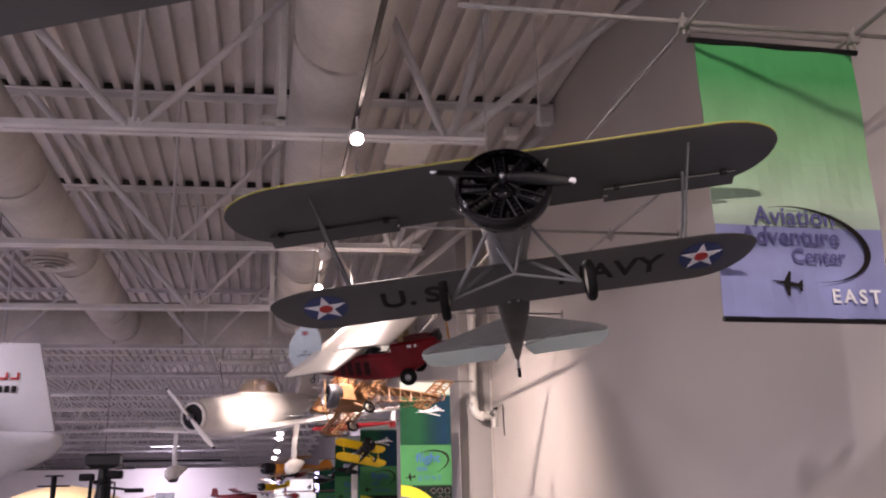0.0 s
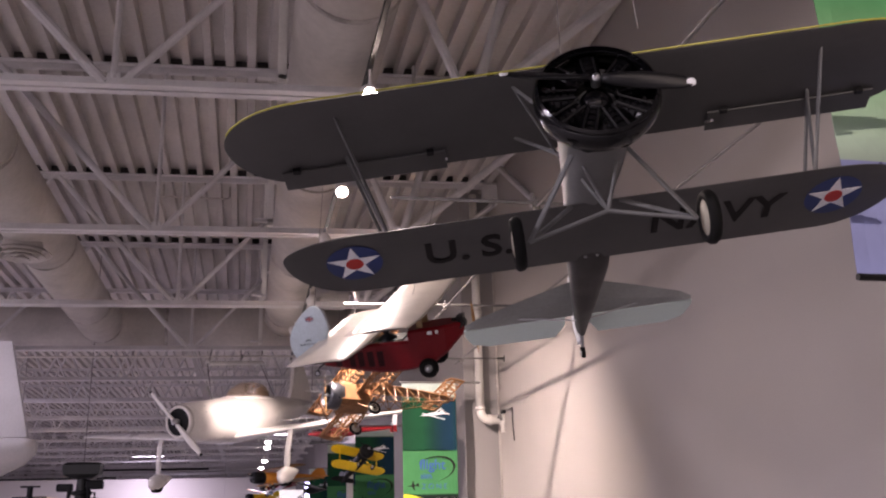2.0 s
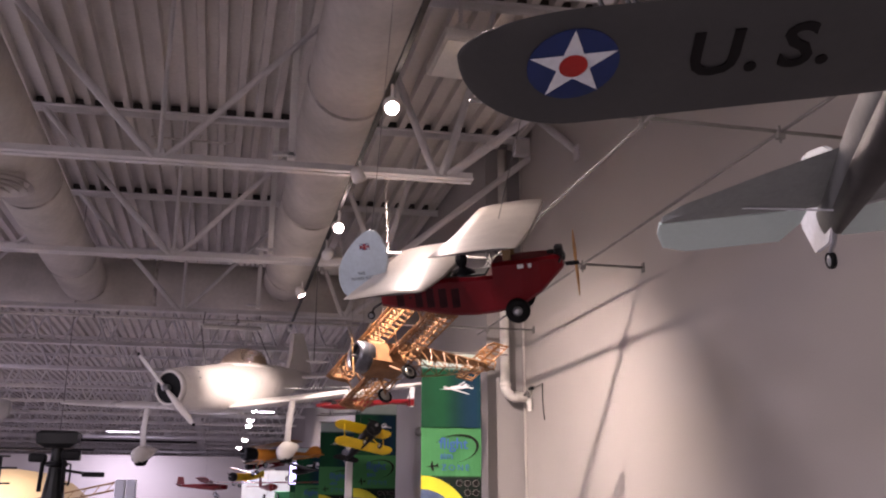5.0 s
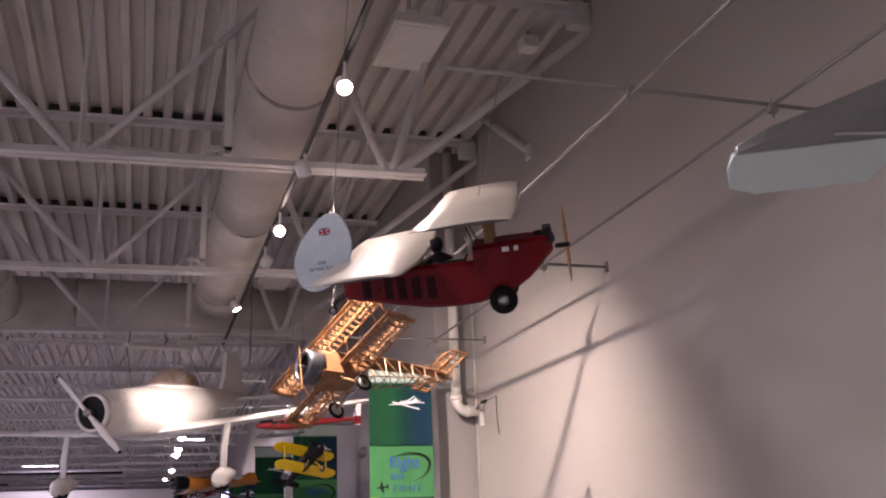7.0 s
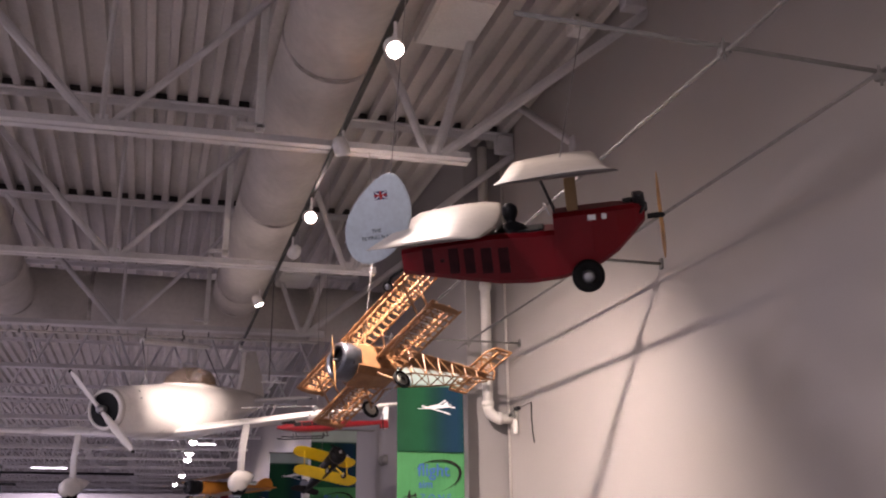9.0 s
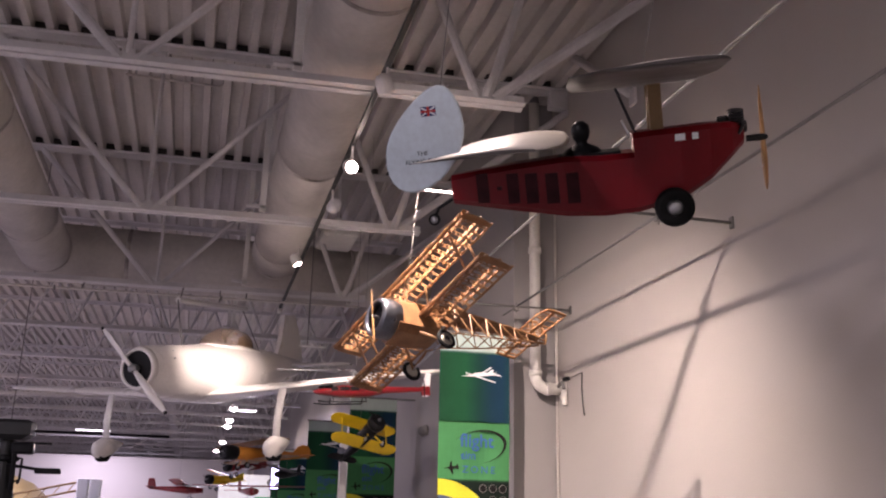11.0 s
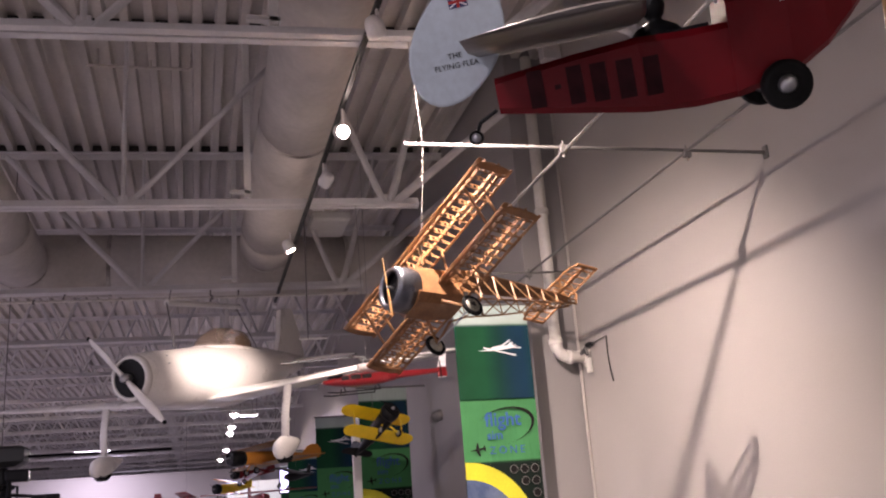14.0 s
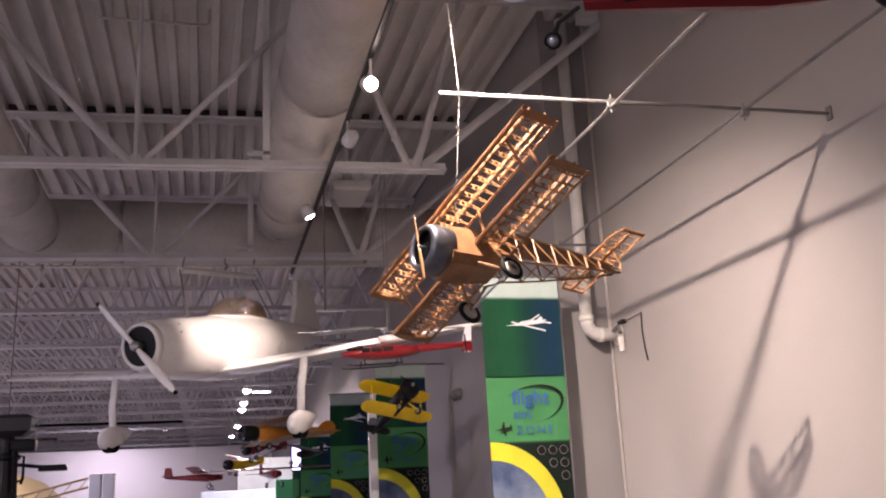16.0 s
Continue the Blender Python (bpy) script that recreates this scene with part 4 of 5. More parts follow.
# ---- red tandem-wing light plane ----
def red_plane():
    m = frame_matrix(((0.3779, -0.8949, -0.2375), (0.8168, 0.443, -0.3695), (0.4358, -0.0544, 0.8984)), (1.69, 6.116, 2.933))
    ob = thing("tandem_wing_plane", m, "model light plane with red fuselage and two cream tandem wings", "model plane")
    H = 0.12
    secs = [(0.06, -0.012, 0.05, 0.035), (0.1, -0.045, 0.06, 0.075), (0.17, -0.105, 0.063, 0.11), (0.26, -0.158, 0.062, H), (0.40, -0.188, 0.06, H)]
    body = [(0.385, -0.184, -0.003, H - 0.002), (0.41, -0.187, 0.0, H), (0.5, -0.19, 0.0, H), (0.62, -0.18, 0.008, H), (0.78, -0.15, 0.0, 0.1), (0.99, -0.112, -0.018, 0.05)]

    def sec(y, z0, z1, w, r=0.016):
        w = max(w, 0.02)
        return [Vector(p) for p in ((-w + r, y, z0), (w - r, y, z0), (w, y, z0 + r), (w, y, z1 - r), (w - r, y, z1), (-w + r, y, z1), (-w, y, z1 - r), (-w, y, z0 + r))]

    part("nose_section", loft([sec(*q) for q in secs]), M_RED, ob, "deep red nose section")
    part("fuselage", loft([sec(*q) for q in body]), M_RED, ob, "deep red slab-sided fuselage")
    part("cockpit_floor", box((0, 0.54, 0.003), (0.17, 0.2, 0.012), 0.003), M_BLACK, ob)
    doll = part("pilot_doll", lathe([(-0.03, 0.075), (0.0, 0.075), (0.025, 0.05), (0.04, 0.02), (0.046, 0.018), (0.055, 0.025), (0.075, 0.031), (0.098, 0.028), (0.112, 0.01)], "z", 16, (-0.02, 0.56, 0.0)), M_BLACK, ob, "small dark pilot doll", True)
    for k, (y, w) in enumerate(((0.26, 0.03), (0.215, 0.018))):
        part("data_plate", box((-H - 0.001, y, 0.032), (0.003, w, 0.02), 0.001), M_INK_WHITE, ob, "small white plate")
    # front wing, above the nose on struts
    fz = 0.203
    fw = [(s * x, a, b, fz + dz, th) for s, x, a, b, dz, th in ((-1, 0.825, 0.2, 0.50, 0.035, 0.008), (-1, 0.79, 0.188, 0.56, 0.028, 0.018), (-1, 0.5, 0.184, 0.579, 0.01, 0.026), (1, 0, 0.184, 0.579, 0, 0.028), (1, 0.5, 0.184, 0.579, 0.01, 0.026), (1, 0.79, 0.188, 0.56, 0.028, 0.018), (1, 0.825, 0.2, 0.50, 0.035, 0.008))]
    # both cream wings carry their underside shade as a darker colour
    two_tone(part("front_wing", wing(fw, 0.12), M_WING_SHADE, ob, "cream front wing with shade painted on its underside", True), M_CREAM)
    rz = 0.045
    rw = [(s * x, a, b, rz + dz, th) for s, x, a, b, dz, th in ((-1, 0.665, 0.66, 0.93, 0.02, 0.008), (-1, 0.625, 0.63, 1.0, 0.016, 0.018), (-1, 0.3, 0.605, 1.02, 0.004, 0.03), (1, 0, 0.6, 1.02, 0, 0.032), (1, 0.3, 0.605, 1.02, 0.004, 0.03), (1, 0.625, 0.63, 1.0, 0.016, 0.018), (1, 0.665, 0.66, 0.93, 0.02, 0.008))]
    two_tone(part("rear_wing", wing(rw, 0.12), M_WING_SHADE, ob, "cream rear wing with shade painted on its underside", True), M_CREAM)
    for s in (-1, 1):
        part("wing_pylon", box((s * 0.075, 0.325, 0.13), (0.012, 0.042, 0.19), 0.004), M_BRASS, ob, "tan wooden wing pylon")
        part("lift_strut", tube([(s * 0.1, 0.38, 0.03), (s * 0.06, 0.44, fz)], 0.003, 6), M_ENGINE, ob)
    part("windscreen_post", tube([(-0.06, 0.41, 0.05), (-0.06, 0.43, 0.1)], 0.004, 6), M_ALU, ob)
    # rudder
    rim = []
    for k in range(28):
        a = 2 * math.pi * k / 28
        c, s = math.cos(a), math.sin(a)
        z = 0.10 + (0.18 if s > 0 else 0.165) * s
        y = 1.075 + (0.125 if c > 0 else 0.135) * c - (0.05 * max(0, s)) + 0.05 * max(0, -s)
        y = 1.075 + (y - 1.075) * (1 - 0.3 * max(0, s) ** 1.5) - 0.03 * max(0, s) ** 2
        rim.append((y, z))
    bm = bmesh.new()
    add_ring_loft(bm, [[Vector((x, 1.075 + (y - 1.075) * f, 0.1 + (z - 0.1) * f)) for y, z in rim] for x, f in ((-0.009, 0.96), (-0.006, 1.0), (0.006, 1.0), (0.009, 0.96))])
    rud = part("rudder", bm, M_FIN, ob, "pale blue-white rounded rudder")
    # flag and words on the camera's side: x = -0.0095, reading from tail to nose
    side = Matrix(((0, 0, -1, -0.0102), (-1, 0, 0, 0), (0, 1, 0, 0), (0, 0, 0, 1)))

    def on_side(y, z, x=-0.0102):
        return Matrix.Translation((x + 0.0102, y, z)) @ side

    def plate(name, y, z, w, h, mat, x=-0.0102, lift=0.0, turn=0.0, label=""):
        q = part(name, box((0, 0, 0), (w, h, 0.0012)), mat, ob, label)
        q.matrix_local = on_side(y, z, x - lift) @ Matrix.Rotation(radians(turn), 4, "Z")
        return q

    plate("flag", 1.047, 0.198, 0.05, 0.032, M_NAVY, label="small red, white and blue flag")
    for a in (30, -30):
        plate("flag_cross", 1.047, 0.198, 0.052, 0.004, M_INK_WHITE, lift=0.0008, turn=a)
    plate("flag_cross", 1.047, 0.198, 0.05, 0.007, M_REDPAINT, lift=0.0016)
    plate("flag_cross", 1.047, 0.198, 0.008, 0.032, M_REDPAINT, lift=0.0016)
    words("lettering", "THE", 0.021, on_side(1.082, 0.062), M_INK_DARK, ob, depth=0.0006)
    words("lettering", "FLYING FLEA", 0.021, on_side(1.082, 0.036), M_INK_DARK, ob, depth=0.0006)
    # faded black block marks along the side
    for k, (y, w) in enumerate(((0.885, 0.052), (0.83, 0.016), (0.785, 0.05), (0.725, 0.05), (0.66, 0.052), (0.595, 0.05))):
        wy = 0.12 if y < 0.65 else 0.12 - (y - 0.62) * (0.02 / 0.16) if y < 0.78 else 0.1 - (y - 0.78) * (0.05 / 0.21)
        slope = 0 if y < 0.62 else 7.1 if y < 0.78 else 13.4
        seat = Matrix.Translation((-wy - 0.001, y, -0.088 + (y - 0.63) * 0.08)) @ Matrix.Rotation(radians(-slope), 4, "Z") @ side.to_3x3().to_4x4()
        strokes = [(0, 0, w, 0.012)] if k == 1 else [(0, 0, w * 0.78, 0.096)]
        for cx, cz, sw, sh in strokes:
            q = part("side_mark", box((cx, cz, 0), (sw, sh, 0.0016)), M_MARK, ob, "faded black bar")
            q.matrix_local = seat.copy()
    # wheels, tail wheel, engine and airscrew
    for s in (-1, 1):
        wheel(ob, (s * 0.155, 0.294, -0.176), 0.060, 0.046, M_ALU, disc=0.4)
    part("axle", tube([(-0.15, 0.294, -0.176), (0.15, 0.294, -0.176)], 0.008, 8), M_ALU, ob)
    part("tail_wheel_leg", tube([(0, 1.0, -0.1), (0, 1.05, -0.125), (0, 1.069, -0.16)], 0.006, 6), M_BLACK, ob)
    wheel(ob, (0, 1.069, -0.162), 0.02, 0.014, M_ALU, "tail_wheel")
    eng = part("engine", box((0, 0.078, 0.04), (0.075, 0.06, 0.04), 0.01), M_ENGINE, ob, "small dark motorcycle engine")
    for s in (-1, 1):
        bm = bmesh.new()
        for k in range(5):
            add_tube(bm, [(s * (0.02 + k * 0.004), 0.078, 0.052 + k * 0.009), (s * (0.0215 + k * 0.004), 0.078, 0.0575 + k * 0.009)], 0.024 - 0.001 * k, 12)
        part("cylinder", bm, M_ENGINE, eng)
    part("magneto", lathe([(0.1, 0.012), (0.105, 0.018), (0.135, 0.016)], "y", 10, (0, 0, 0.062)), M_BLACK, eng)
    for s in (-1, 1):
        part("exhaust_stub", tube([(s * 0.03, 0.07, 0.06), (s * 0.05, 0.06, 0.05), (s * 0.055, 0.08, 0.02)], 0.006, 6), M_ENGINE, eng)
    hub = part("propeller", lathe([(-0.016, 0.003), (-0.012, 0.008), (0.0, 0.012), (0.05, 0.01)], "y", 14), M_BLACK, ob)
    for s in (0, 180):
        b = part("blade", blade(0.165, 0.03, 0.01), M_PROPWOOD, hub, "varnished wooden blade", True)
        b.matrix_local = pose(0, 0, 0, 0, -82 + s, 0)
    w2 = ob.matrix_world
    wires(ob, [(w2 @ Vector((0.0, 1.0, 0.27)), (0.8, 6.3, 4.53)), (w2 @ Vector((0.0, 0.35, 0.26)), (1.5, 6.285, 3.83))])
    return ob


red_plane()


# ---- bare balsa biplane frame ----
def balsa_plane():
    m = frame_matrix(((0.3469, 0.9377, -0.0205), (-0.847, 0.3226, 0.4225), (0.4028, -0.1292, 0.9061)), (1.033, 9.101, 2.905))
    ob = thing("balsa_plane_frame", m, "uncovered balsa wood biplane frame with an aluminium cowl", "model plane")

    def frame_wing(name, half, yf, yb, z, n, th, skip=0.0):
        w = part(name, tube([(-half + 0.02, yf, z), (half - 0.02, yf, z)], 0.008, 6), M_BALSA, ob, "open balsa wing frame")
        c = yb - yf
        part("trailing_edge", box((0, yb - 0.006, z), (2 * half, 0.016, 0.006)), M_BALSA, w)
        for f in (0.18, 0.6):
            part("spar", box((0, yf + c * f, z + th * 0.45), (2 * half, 0.008, th * 0.9)), M_BALSA, w)
        part("top_sheet", box((0, yf + c * 0.06, z + th * 0.75), (2 * half, c * 0.14, 0.003)), M_BALSA, w)
        for s in (-1, 1):
            bm = bmesh.new()
            add_wing(bm, [(s * (half - 0.045), yf, yb, z, th), (s * (half - 0.01), yf + 0.01, yb - 0.01, z, th * 0.7), (s * half, yf + 0.05, yb - 0.05, z, th * 0.4)])
            part("tip_block", bm, M_BALSA, w, "solid balsa wing tip")
            part("aileron_spar", box((s * half * 0.68, yf + c * 0.78, z + th * 0.25), (half * 0.55, 0.012, th * 0.5)), M_BALSA, w)
        rib = bmesh.new()
        for lo, hi in ((1.0, 0.72), (0.0, -0.25)):
            rings = []
            for a, b in AERO:
                y = yf + c * a
                z1 = z + th * b * (1.0 if lo == 1.0 else -0.1)
                rings.append([Vector((-0.002, y, z1)), Vector((0.002, y, z1)), Vector((0.002, y, z1 - 0.007)), Vector((-0.002, y, z1 - 0.007))])
            add_ring_loft(rib, rings)
        for a in (0.35, 0.5, 0.75):
            add_box(rib, (0, yf + c * a, z + th * 0.35), (0.004, 0.012, th * 0.7))
        first = None
        for k in range(n):
            x = -half + 0.06 + (2 * half - 0.12) * k / (n - 1)
            if abs(x) < skip:
                continue
            if first is None:
                first = part("rib", rib, M_BALSA, w)
                r = first
            else:
                r = new("rib", first.data)
                r.parent = w
            r.location = (x, 0, 0)
        for k in range(n - 1):
            if k % 3 == 1:
                x = -half + 0.06 + (2 * half - 0.12) * k / (n - 1)
                part("brace", tube([(x, yf + c * 0.2, z + th * 0.1), (x + 0.085, yf + c * 0.6, z + th * 0.1)], 0.003, 4), M_BALSA, w)
        return w

    frame_wing("upper_wing", 0.768, 0.161, 0.374, 0.319, 24, 0.026)
    frame_wing("lower_wing", 0.746, 0.262, 0.49, 0.05, 24, 0.026, 0.06)
    # fuselage truss
    st = [(0.11, -0.095, 0.155, 0.105), (0.27, -0.075, 0.185, 0.1), (0.42, -0.04, 0.205, 0.095), (0.55, 0.02, 0.235, 0.088), (0.68, 0.05, 0.24, 0.08), (0.82, 0.085, 0.252, 0.07), (0.95, 0.12, 0.262, 0.058), (1.08, 0.155, 0.272, 0.045), (1.2, 0.19, 0.28, 0.032), (1.33, 0.225, 0.29, 0.014)]
    front = [[Vector((s * w * k, y, z)) for s, k, z in ((-1, 0.72, z0), (1, 0.72, z0), (1, 1, z0 + 0.05), (1, 1, z1 - 0.04), (1, 0.6, z1), (-1, 0.6, z1), (-1, 1, z1 - 0.04), (-1, 1, z0 + 0.05))] for y, z0, z1, w in st[:3]]
    part("front_block", loft(front), M_SHEET, ob, "sheeted balsa front fuselage")
    for s in (-1, 1):
        for top in (0, 1):
            part("longeron", tube([(s * w, y, (z1 - 0.02) if top else z0) for y, z0, z1, w in st[2:]], 0.006, 4), M_BALSA, ob)
        for a, b in zip(st[2:], st[3:]):
            part("side_upright", tube([(s * b[3], b[0], b[1]), (s * b[3], b[0], b[2] - 0.02)], 0.005, 4), M_BALSA, ob)
            part("side_diagonal", tube([(s * a[3], a[0], a[2] - 0.02), (s * b[3], b[0], b[1])], 0.005, 4), M_BALSA, ob)
    part("spine", loft([[Vector((x * w, y, z)) for x, z in ((-0.95, z1 - 0.018), (-0.5, z1 + 0.012), (0, z1 + 0.022), (0.5, z1 + 0.012), (0.95, z1 - 0.018), (0, z1 - 0.012))] for y, z0, z1, w in st[2:]]), M_BALSA, ob, "sheeted balsa turtle deck")
    for y, z0, z1, w in st[3:]:
        for z in (z0, z1 - 0.02):
            part("cross_stick", tube([(-w, y, z), (w, y, z)], 0.005, 4), M_BALSA, ob)
    # tail surfaces
    z = 0.292
    stab = part("tailplane", tube([(-0.27, 1.19, z), (-0.2, 1.165, z), (0.2, 1.165, z), (0.27, 1.19, z)], 0.007, 6), M_BALSA, ob, "open balsa tailplane")
    for y in (1.25, 1.262, 1.345):
        part("stick", box((0, y, z), (0.56, 0.009, 0.01)), M_BALSA, stab)
    for s in (-1, 1):
        part("tip_stick", box((s * 0.278, 1.27, z), (0.02, 0.16, 0.01)), M_BALSA, stab)
    for k in range(9):
        x = -0.24 + 0.06 * k
        part("rib", box((x, 1.25, z), (0.006, 0.18, 0.008)), M_BALSA, stab)
        part("brace", tube([(x, 1.175, z), (x + 0.05, 1.25, z)], 0.003, 4), M_BALSA, stab)
    bm = bmesh.new()
    pts = [(1.18, 0.3), (1.24, 0.36), (1.29, 0.41), (1.35, 0.43), (1.40, 0.39), (1.42, 0.32), (1.39, 0.25), (1.33, 0.24)]
    fin = part("fin", tube([(0, *p) for p in pts + pts[:1]], 0.008, 6), M_BALSA, ob, "rounded open balsa fin")
    for za in (0.28, 0.33, 0.37):
        part("rib", box((0, 1.32, za), (0.006, 0.17, 0.007)), M_BALSA, fin)
    part("post", box((0, 1.31, 0.33), (0.01, 0.012, 0.18)), M_BALSA, fin)
    # struts
    for s in (-1, 1):
        for yt, yb in ((0.2, 0.3), (0.33, 0.44)):
            part("wing_strut", tube([(s * 0.56, yt, 0.32), (s * 0.55, yb, 0.07)], 0.010, 6, 0.5), M_BALSA, ob)
        for yt, yb in ((0.19, 0.2), (0.34, 0.36)):
            part("cabane_strut", tube([(s * 0.09, yt, 0.315), (s * 0.075, yb, 0.18)], 0.009, 6, 0.6), M_BALSA, ob)
        for ya in (0.26, 0.42):
            part("gear_leg", tube([(s * 0.075, ya, -0.05), (s * 0.17, 0.372, -0.145)], 0.008, 6), M_BALSA, ob)
        wh = wheel(ob, (s * 0.189, 0.372, -0.145), 0.064, 0.02, M_HUB)
        for k in range(6):
            a = math.pi * k / 6
            part("spoke", tube([(s * 0.014, -0.036 * math.cos(a), -0.036 * math.sin(a)), (s * 0.014, 0.036 * math.cos(a), 0.036 * math.sin(a))], 0.002, 4), M_BLACK, wh)
    part("axle", tube([(-0.19, 0.372, -0.145), (0.19, 0.372, -0.145)], 0.006, 6), M_ALU, ob)
    part("cowl", lathe([(0.02, 0.085), (0.0, 0.092), (-0.005, 0.106), (0.02, 0.12), (0.06, 0.125), (0.13, 0.123), (0.13, 0.115), (0.05, 0.11), (0.03, 0.1)], "y", 32, (0, 0, 0.03), True), M_COWLMETAL, ob, "dull aluminium cowl", True)
    part("engine_plug", lathe([(0.03, 0.03), (0.05, 0.1), (0.06, 0.11)], "y", 20, (0, 0, 0.03)), M_BLACK, ob)
    hub = part("propeller", lathe([(-0.02, 0.004), (-0.015, 0.008), (0.04, 0.009)], "y", 14, (0, 0, 0.03)), M_ALU, ob)
    for s in (0, 180):
        b = part("blade", blade(0.2, 0.017, 0.007), M_PROPWOOD, hub, "wooden blade", True)
        b.matrix_local = pose(0, -0.012, 0.03, 0, -88 + s, 0)
    w2 = ob.matrix_world
    wires(ob, [(w2 @ Vector((0.03, 0.25, 0.34)), (1.31, 9.25, 3.82)), ((1.31, 9.25, 3.82), (1.28, 9.31, 4.53))])
    return ob


balsa_plane()


# ---- large white low-wing plane ----
def white_plane():
    m = frame_matrix(((0.8089, 0.5837, -0.07), (-0.5879, 0.8031, -0.0964), (0.0, 0.1191, 0.9929)), (-0.586, 13.5, 3.186))
    ob = thing("white_racer_plane", m, "large white low-wing plane with round cowl and bubble canopy", "plane")
    part("fuselage", loft([oval(0.0, 0.04, -0.01, 0.20, 0.20, 28), oval(0.06, 0.04, -0.01, 0.235, 0.235, 28), oval(0.3, 0.03, -0.02, 0.30, 0.27, 28), oval(0.64, 0.01, -0.03, 0.36, 0.30, 28), oval(1.1, 0, -0.02, 0.40, 0.33, 28), oval(1.7, 0, 0.0, 0.37, 0.33, 28), oval(2.3, 0, 0.05, 0.27, 0.27, 28), oval(2.8, 0, 0.1, 0.16, 0.18, 28), oval(3.3, 0, 0.15, 0.05, 0.08, 28)]), M_WPLANE, ob, "smooth white fuselage", True)
    part("cowl_lip", lathe([(0.0, 0.178), (-0.022, 0.182), (-0.028, 0.192), (-0.015, 0.210), (0.03, 0.23), (0.03, 0.185)], "y", 32, (0.04, 0, -0.01), True), M_WPLANE, ob, smooth=True)
    part("air_intake", lathe([(-0.004, 0.03), (-0.006, 0.181)], "y", 32, (0.04, 0, -0.01)), M_BLACK, ob, "black cooling intake")
    part("engine", lathe([(-0.03, 0.03), (-0.018, 0.05), (-0.013, 0.055)], "y", 20, (0.04, 0, -0.01)), M_BLACK, ob)
    for k, (x, y, z) in enumerate(((0.3, 0.25, 0.1), (0.32, 0.32, -0.06), (0.24, 0.3, 0.18))):
        part("fastener", lathe([(0, 0.01), (0.012, 0.008)], "x", 8, (x - 0.01, y, z)), M_ALU, ob)
    part("canopy", loft([oval(1.2, 0, 0.30, 0.1, 0.03, 20), oval(1.28, 0, 0.31, 0.16, 0.13, 20), oval(1.45, 0, 0.32, 0.19, 0.2, 20), oval(1.68, 0, 0.32, 0.19, 0.215, 20), oval(1.88, 0, 0.31, 0.18, 0.2, 20), oval(1.91, 0, 0.30, 0.17, 0.18, 20)]), M_GLASS, ob, "clear bubble canopy", True)
    part("canopy_frame", loft([oval(1.13, 0, 0.285, 0.16, 0.035, 20), oval(1.5, 0, 0.29, 0.245, 0.045, 20), oval(2.0, 0, 0.26, 0.21, 0.04, 20), oval(2.25, 0, 0.235, 0.11, 0.03, 20)]), M_WPLANE, ob, smooth=True)
    part("headrest", loft([oval(1.75, 0, 0.32, 0.1, 0.06), oval(1.95, 0, 0.33, 0.09, 0.08), oval(2.05, 0, 0.3, 0.06, 0.05)]), M_BRASS, ob, smooth=True)
    for s in (-1, 1):
        part("wing", wing([(s * x, yf, yb, z, th) for x, yf, yb, z, th in ((0.2, 0.85, 1.95, -0.27, 0.1), (0.42, 0.92, 1.85, -0.255, 0.09), (1.2, 0.98, 1.72, -0.21, 0.075), (2.2, 1.06, 1.58, -0.14, 0.055), (2.75, 1.13, 1.5, -0.1, 0.035), (2.86, 1.22, 1.42, -0.09, 0.015))], 0.35), M_WPLANE, ob, "tapered white wing", True)
        part("aileron_line", box((s * 1.7, 1.52, -0.125), (1.0, 0.012, 0.006)), M_BLACK, ob)
        leg = part("gear_leg", tube([(s * 1.12, 1.0, -0.22), (s * 1.11, 0.92, -0.5), (s * 1.1, 0.9, -0.72)], 0.045, 12, 0.5), M_WPLANE, ob, "white faired gear leg", True)
        part("wheel_spat", loft([oval(0.70, s * 1.1, -0.83, 0.01, 0.02), oval(0.74, s * 1.1, -0.83, 0.06, 0.085), oval(0.84, s * 1.1, -0.82, 0.085, 0.115), oval(0.96, s * 1.1, -0.81, 0.07, 0.1), oval(1.1, s * 1.1, -0.79, 0.03, 0.05), oval(1.18, s * 1.1, -0.78, 0.006, 0.012)]), M_WPLANE, leg, "teardrop wheel spat", True)
        part("tyre", lathe([(-0.04, 0.07), (-0.045, 0.09), (0.045, 0.09), (0.04, 0.07)], "x", 20, (s * 1.1, 0.86, -0.875)), M_TYRE, leg)
        part("tailplane", wing([(s * x, yf, yb, 0.15, th) for x, yf, yb, th in ((0.03, 2.85, 3.3, 0.03), (0.7, 2.98, 3.25, 0.025), (0.82, 3.08, 3.2, 0.01))], 1.0), M_WPLANE, ob, smooth=True)
        part("elevator_edge", box((s * 0.4, 3.3, 0.15), (0.76, 0.05, 0.012)), M_BLACK, ob, "dark elevator edge")
    bm = bmesh.new()
    add_ring_loft(bm, [[Vector((x * t, y, z)) for y, z in ((2.65, 0.2), (2.78, 0.45), (2.86, 0.8), (3.12, 0.83), (3.28, 0.5), (3.34, 0.18))] for x, t in ((-0.03, 1), (0.03, 1))])
    part("fin", bm, M_WPLANE, ob, "tall white fin")
    hub = part("propeller", lathe([(-0.13, 0.01), (-0.11, 0.035), (-0.08, 0.045), (-0.02, 0.04)], "y", 20, (0.04, 0, -0.01)), M_ALU, ob, "polished hub", True)
